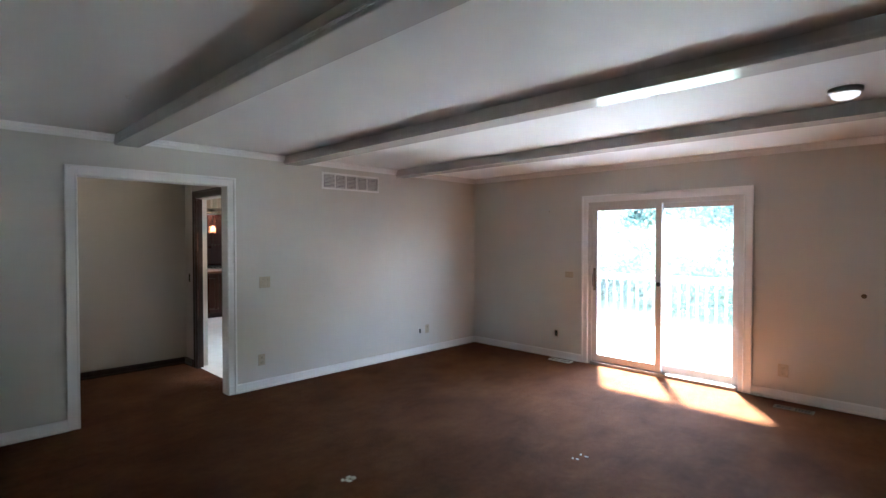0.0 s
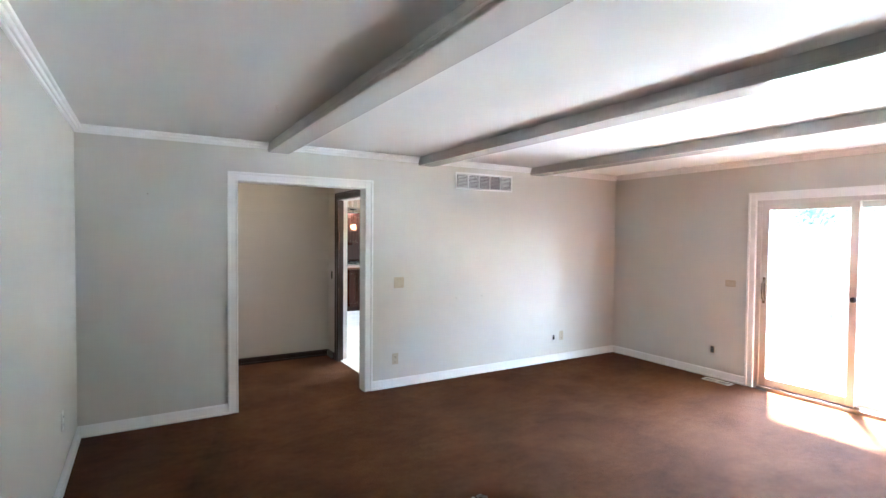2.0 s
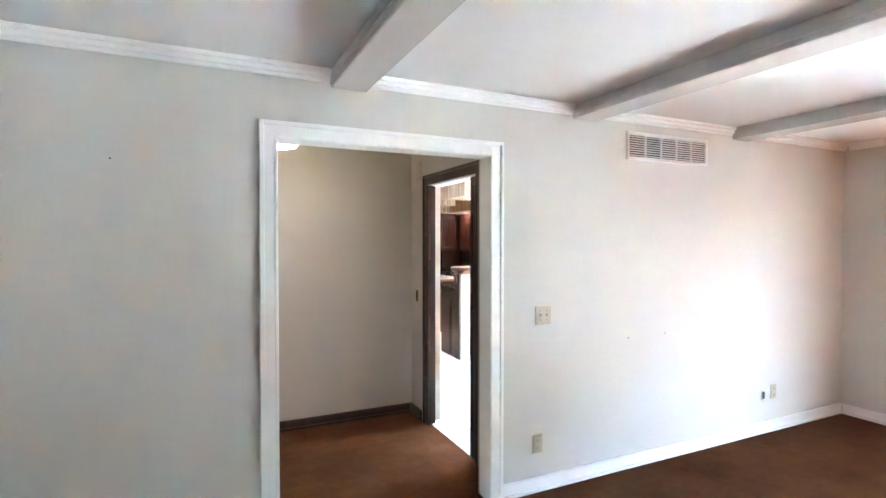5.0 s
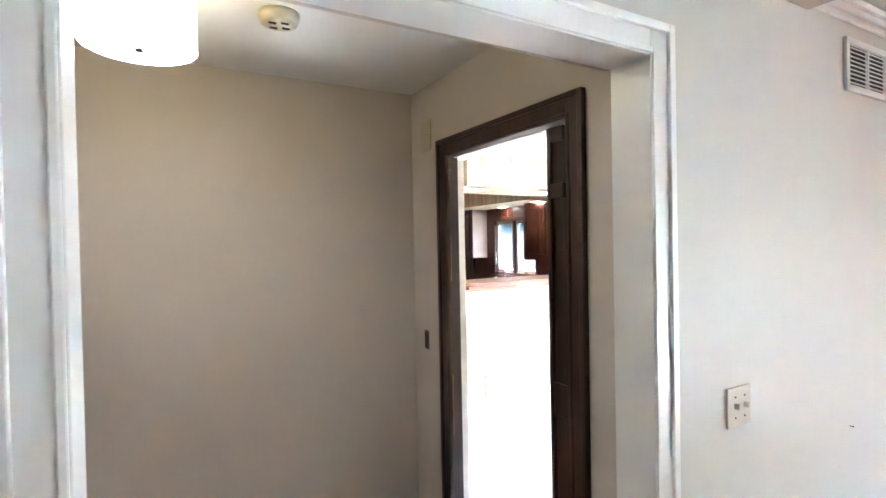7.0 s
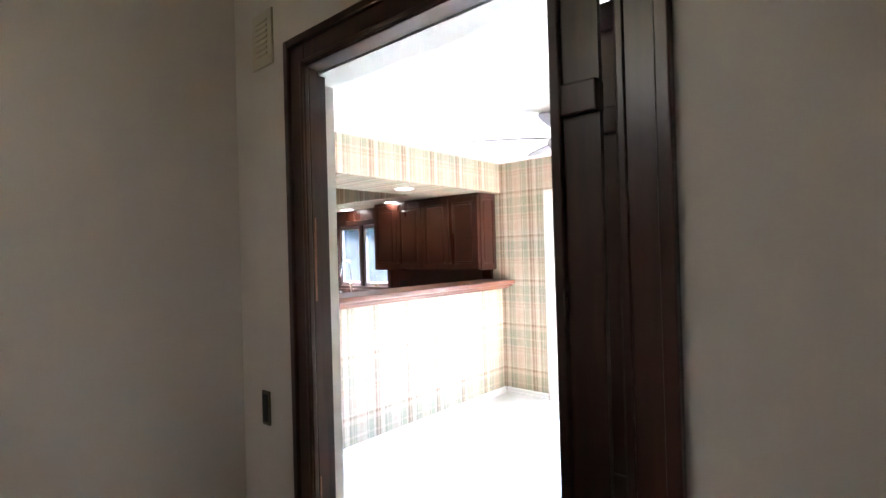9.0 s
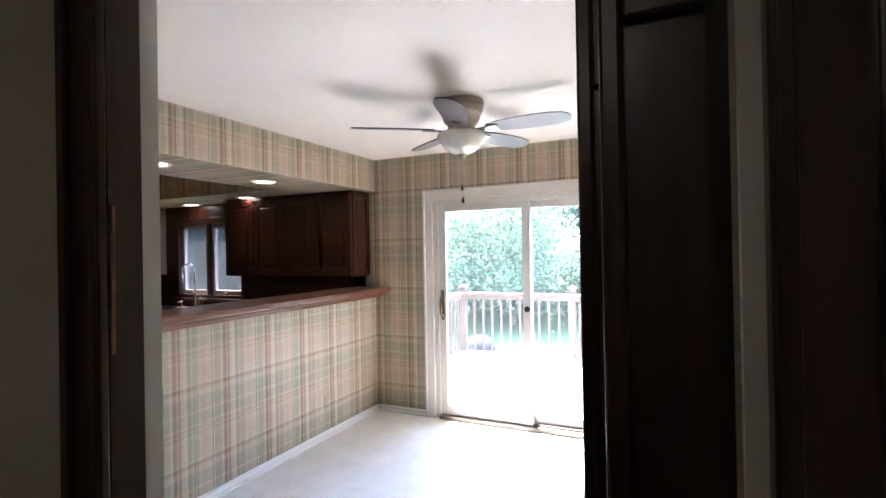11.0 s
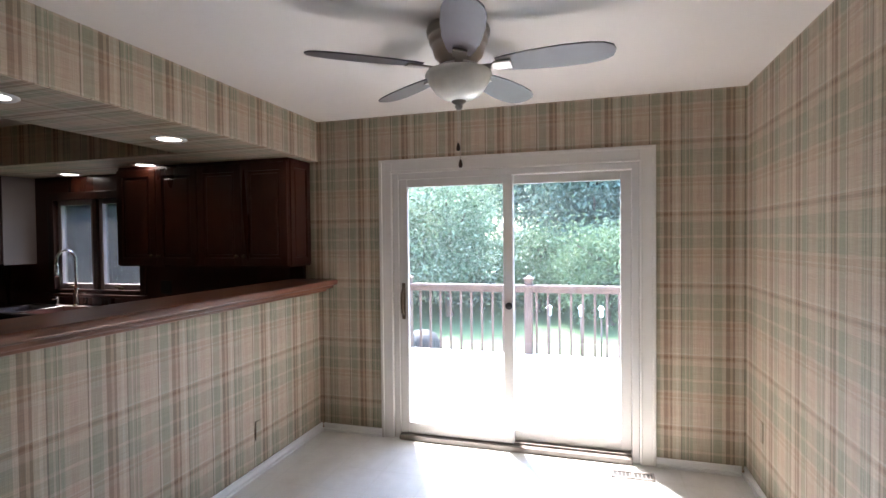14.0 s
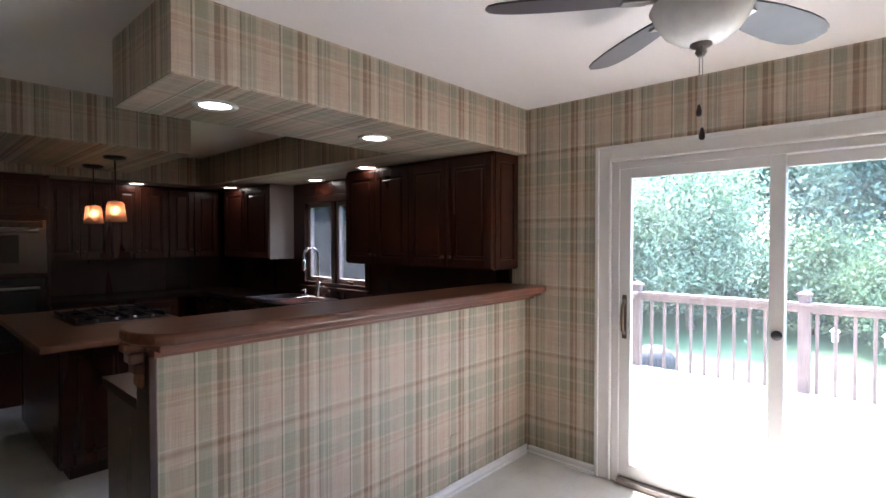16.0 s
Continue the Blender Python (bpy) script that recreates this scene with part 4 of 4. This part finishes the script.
# oven tower
t = thing("oven_cabinet", (2.72, 7.4, 0), "tall dark cabinet holding the built-in ovens", "cabinet")
part("body", boxes((2.30, 3.09, 7.14, KY1 - .003, 0, SOFZ - .004), bevel=.003), CHERRY, t)
cab_door(t, "x", 7.14, -1, 2.32, 2.695, 1.74, SOFZ - .02)
cab_door(t, "x", 7.14, -1, 2.70, 3.075, 1.74, SOFZ - .02)
for nm, z0, z1, lab in (("microwave", 1.20, 1.69, "stainless steel built-in microwave oven"), ("wall_oven", .50, 1.17, "stainless steel built-in wall oven")):
    t = thing(nm, (2.70, 7.12, z0), lab, "oven")
    part("front", boxes((2.34, 3.06, 7.105, 7.138, z0, z1), bevel=.004), OVENS, t)
    part("window", boxes((2.43, 2.86 if nm == "microwave" else 2.97, 7.100, 7.106, z0 + .10, z1 - .14), bevel=.002), BLACK, t, "dark glass door window")
    part("handle", join(tube([(2.40, 7.065, z1 - .10), (3.0, 7.065, z1 - .10)], .011, 10), boxes((2.42, 2.44, 7.065, 7.106, z1 - .108, z1 - .092), (2.96, 2.98, 7.065, 7.106, z1 - .108, z1 - .092))), STEEL, t)
    part("control_panel", boxes((2.37, 3.03, 7.101, 7.106, z1 - .07, z1 - .015)), BLACK, t)

# downlights
first = None
for x, y in ((3.072, 3.52), (4.02, 3.55), (4.77, 4.54), (4.98, 5.62), (4.72, 6.95), (3.87, 7.30)):
    if first is None:
        first = thing("downlight", (0, 0, 0), "lit recessed downlight with a white trim ring", "recessed light", "downlights in the soffit")
        part("trim_ring", lathe([(.068, 0), (.098, 0), (.098, -.004), (.090, -.010), (.068, -.006)], (0, 0, 0), 36), TRIM, first)
        part("lens", lathe([(0, -.003), (.069, -.003), (.069, 0), (0, 0)], (0, 0, 0), 36), POT, first, "glowing warm white lens")
        first.location = (x, y, SOFZ)
    else:
        copy_thing(first, pose(x, y, SOFZ))

# pendants over the island
for x, y in ((3.19, 5.47), (3.20, 6.10)):
    t = thing("pendant_lamp", (x, y, SOFZ), "lit pendant lamp with an amber glass shade", "pendant lamp", "pendants above the island")
    part("canopy", lathe([(0, SOFZ), (.075, SOFZ), (.07, SOFZ - .018), (.015, SOFZ - .026), (0, SOFZ - .026)], (x, y, 0), 24), BLACK, t)
    part("rod", tube([(x, y, SOFZ - .02), (x, y, 1.79)], .005, 8), BLACK, t)
    part("socket", lathe([(0, 1.795), (.022, 1.79), (.024, 1.755), (0, 1.75)], (x, y, 0), 16), BLACK, t)
    part("shade", lathe([(.045, 1.785), (.055, 1.77), (.072, 1.64), (.070, 1.64), (.053, 1.768), (.043, 1.783)], (x, y, 0), 24), SMOKEG, t, "amber tinted glass shade")
    part("bulb", lathe([(0, 1.755), (.012, 1.75), (.034, 1.715), (.03, 1.68), (0, 1.668)], (x, y, 0), 16), BULB, t, "glowing warm bulb")

# ---- outdoors ----
DKZ, DKX1, DKY0, DKY1 = -.045, 8.32, -6.2, 3.69
GZ = -1.0
struct("ground", boxes((-400, 600, -500, 500, GZ - .5, GZ)), GRASS, "mown lawn behind the house", "lawn")
struct("foundation", boxes((LX0 - .1, DX1 + .17, LY0 - .1, KY1 + .1, GZ, -.12)), SOIL, "house foundation wall", "foundation")
t = thing("deck", (6.8, -1, DKZ), "weathered grey plank deck in full sun", "deck", "", "structure")
me = mesh_of("plank", boxes((-.069, .069, DKY0, DKY1, -.03, 0), bevel=.003), DECKW)
x = DX1 + .25
while x < DKX1:
    ob = new("plank", me)
    ob.parent = t
    ob.location = (x - 6.8, 1, 0)
    x += .145
part("joists", boxes(*[(5.28, DKX1 - .01, y - .02, y + .02, DKZ - .20, DKZ - .031) for y in np.arange(DKY0 + .1, DKY1, .6)], (DKX1 - .05, DKX1 - .01, DKY0, DKY1, DKZ - .23, DKZ - .031)), RAILW, t)
for x in (5.6, 8.3):
    for y in (-6.0, -3.0, 0.0, 3.7):
        part("support_post", boxes((x - .06, x + .06, y - .06, y + .06, GZ, DKZ - .20)), RAILW, t)
t = thing("deck_railing", (DKX1, 0, DKZ), "brown wooden deck railing with square balusters and capped posts", "railing")
RT = .872
part("top_rail", boxes((DKX1 - .09, DKX1 + .046, DKY0, DKY1, RT - .035, RT), (DKX1 - .046, DKX1 - .012, DKY0, DKY1, RT - .10, RT - .036), bevel=.004), RAILW, t)
part("top_rail", boxes((5.3, DKX1 - .092, DKY1 - .09, DKY1 + .046, RT - .035, RT), (5.3, DKX1 - .092, DKY1 - .046, DKY1 - .012, RT - .10, RT - .036), bevel=.004), RAILW, t)
me = mesh_of("baluster", boxes((-.015, .015, -.015, .015, -.16, RT - .04 - DKZ - .05), bevel=.002), RAILW)
y = DKY0 + .054
while y < DKY1 - .05:
    ob = new("baluster", me)
    ob.parent = t
    ob.location = (.008, y, .05)
    y += .148
x = 5.4
while x < DKX1 - .08:
    ob = new("baluster", me)
    ob.parent = t
    ob.location = (x - DKX1, DKY1 + .008, .05)
    x += .14
for px, py in [(DKX1, y) for y in (3.65, 1.948, .246, -1.456, -3.158, -4.86)] + [(6.7, DKY1)]:
    p = part("post", boxes((px - .05, px + .05, py - .05, py + .05, DKZ, .94), bevel=.004), RAILW, t)
    bm = boxes((px - .065, px + .065, py - .065, py + .065, .94, .965), bevel=.004)
    vs = [bm.verts.new(v) for v in ((px - .055, py - .055, .965), (px + .055, py - .055, .965), (px + .055, py + .055, .965), (px - .055, py + .055, .965), (px, py, 1.005))]
    for i in range(4):
        bm.faces.new((vs[i], vs[(i + 1) % 4], vs[4]))
    part("post_cap", bm, RAILW, p)

# kettle grill beyond the railing
gx, gy = 9.35, 3.80
t = thing("kettle_grill", (gx, gy, GZ), "black kettle barbecue standing on the lawn", "grill")
part("bowl", lathe([(0, -.42), (.14, -.40), (.25, -.30), (.29, -.18), (.28, -.18), (0, -.2)], (gx, gy, -.08), 28), SLOT, t)
part("lid", lathe([(.295, -.18), (.29, -.10), (.23, .02), (.12, .08), (0, .10)], (gx, gy, -.08), 28), SLOT, t)
for k in range(3):
    a = k * 2.1 + .4
    part("leg", tube([(gx + .18 * math.cos(a), gy + .18 * math.sin(a), -.36), (gx + .30 * math.cos(a), gy + .30 * math.sin(a), GZ)], .012, 8), STEEL, t)
for y, x in ((2.0, 12.3), (1.36, 12.3), (.96, 12.3)):
    t = thing("garden_light", (x, y, GZ), "small white lantern on a thin garden stake", "garden light", "stake lights on the lawn")
    part("stake", tube([(x, y, GZ), (x, y, -.14)], .018, 8), RAILW, t)
    part("lantern", boxes((x - .042, x + .042, y - .042, y + .042, -.14, .02), bevel=.01), PLASTW, t)
    part("roof", lathe([(.07, .02), (.07, .03), (.02, .09), (0, .09)], (x, y, 0), 12), PLASTW, t)


def crown_mesh(name, seed, r, h, base, leaves, size, material, clumps=46):
    """Leaf crown: clumps of small leaf blades about an uneven ellipsoid shell."""
    g = np.random.default_rng(seed)
    d = g.normal(size=(clumps, 3))
    d /= np.linalg.norm(d, axis=1)[:, None]
    c = d * g.uniform(.35, 1.0, (clumps, 1)) * np.array([r, r, h / 2]) + np.array([0, 0, base + h / 2])
    n = leaves // clumps
    p = np.repeat(c, n, 0) + g.normal(size=(clumps * n, 3)) * np.repeat(g.uniform(.16, .34, clumps), n)[:, None] * r * np.array([1, 1, .75])
    a = g.normal(size=p.shape)
    a /= np.linalg.norm(a, axis=1)[:, None]
    b = np.cross(a, g.normal(size=p.shape))
    b /= np.linalg.norm(b, axis=1)[:, None]
    s = g.uniform(.6, 1.3, (len(p), 1)) * size
    v = np.stack([p - a * s, p + b * s * .45, p + a * s, p - b * s * .45], 1).reshape(-1, 3)
    f = np.arange(len(v)).reshape(-1, 4)
    me = bpy.data.meshes.new(name)
    me.from_pydata(v.tolist(), [], f.tolist())
    me.materials.append(material)
    return me


def tree(x, y, seed, r, h, base, leaves, size, material, label):
    g = random.Random(seed)
    t = thing("tree", (0, 0, 0), label, "tree", "trees behind the lawn")
    top = base + h * .8
    b = [tube([(0, 0, 0), (g.uniform(-.1, .1), g.uniform(-.1, .1), base * .6), (g.uniform(-.3, .3), g.uniform(-.3, .3), base + h * .3), (0, 0, top)], .05 + h * .018, 8, .25)]
    for k in range(7):
        a, z = k * 2.4 + g.random(), base + h * (.05 + .08 * k)
        l = r * g.uniform(.6, .9)
        b.append(tube([(0, 0, z), (l * .5 * math.cos(a), l * .5 * math.sin(a), z + h * .08), (l * math.cos(a), l * math.sin(a), z + h * .2)], .03 + h * .005, 6, .3))
    part("trunk", join(*b), BARK, t)
    ob = new("crown", crown_mesh("crown", seed, r, h, base, leaves, size, material))
    ob.parent = t
    t.location = (x, y, GZ)
    return t


ta = tree(21, 7.5, 3, 2.7, 7.0, 1.6, 22000, .10, LEAFB, "leafy green tree on the lawn")
tb = tree(17.0, 5.5, 5, 2.0, 5.2, .3, 26000, .062, LEAFL, "pale green small tree with dense leaves")
tc = tree(16.5, .6, 8, 1.45, 2.7, .3, 22000, .055, LEAF, "rounded green shrub tree with dense leaves")
td = tree(28, 0, 11, 3.6, 11.5, 1.0, 18000, .19, LEAFB, "tall blue-green leafy tree")
for k, (x, y, a, s) in enumerate(((22, 1.0, 40, 1.0), (20.5, -4.5, 130, .95), (22.5, 13.5, 220, 1.0), (21, -10.5, 300, 1.1), (20, 19, 77, 1.0), (20, -17, 12, 1.0))):
    m = copy_thing(ta, pose(x, y, GZ, 0, 0, a))
for x, y, a in ((29, 7.5, 50), (28, 14.5, 120), (27, -7.5, 200), (29, 21, 250), (27, -14, 300), (26, -21, 20), (27, 28, 99), (33, 3.5, 170), (33, 11, 10), (33, -4, 80), (24, 20, 33), (22, 27, 140), (30, 33, 210), (20, 33, 280), (31, 25.5, 64)):
    copy_thing(td, pose(x, y, GZ, 0, 0, a))
for x, y, a in ((18.5, 9.2, 60), (15.5, 8.0, 200)):
    copy_thing(tb, pose(x, y, GZ, 0, 0, a))
for x, y, a in ((18.5, 2.9, 100), (17.5, -2.4, 180), (18.5, -6, 250), (17, -9, 30)):
    copy_thing(tc, pose(x, y, GZ, 0, 0, a))
bush = crown_mesh("understory", 31, 1.0, 1.0, 0, 20000, .10, LEAFB, 90)
v = np.empty(len(bush.vertices) * 3, np.float32)
bush.vertices.foreach_get("co", v)
v = v.reshape(-1, 3) * np.array([2.0, 24.0, 1.9]) + np.array([20.5, 2.0, GZ - .3])
q = v.reshape(-1, 4, 3)
c0 = q.mean(1, keepdims=True)
q = c0 + (q - c0) / np.array([2.0, 24.0, 1.9])
q[:, :, 2] = np.maximum(q[:, :, 2], GZ)
bush.vertices.foreach_set("co", q.reshape(-1).astype(np.float32))
tagged(new("understory", bush), "dense low undergrowth below the trees", "undergrowth", "", "stuff")
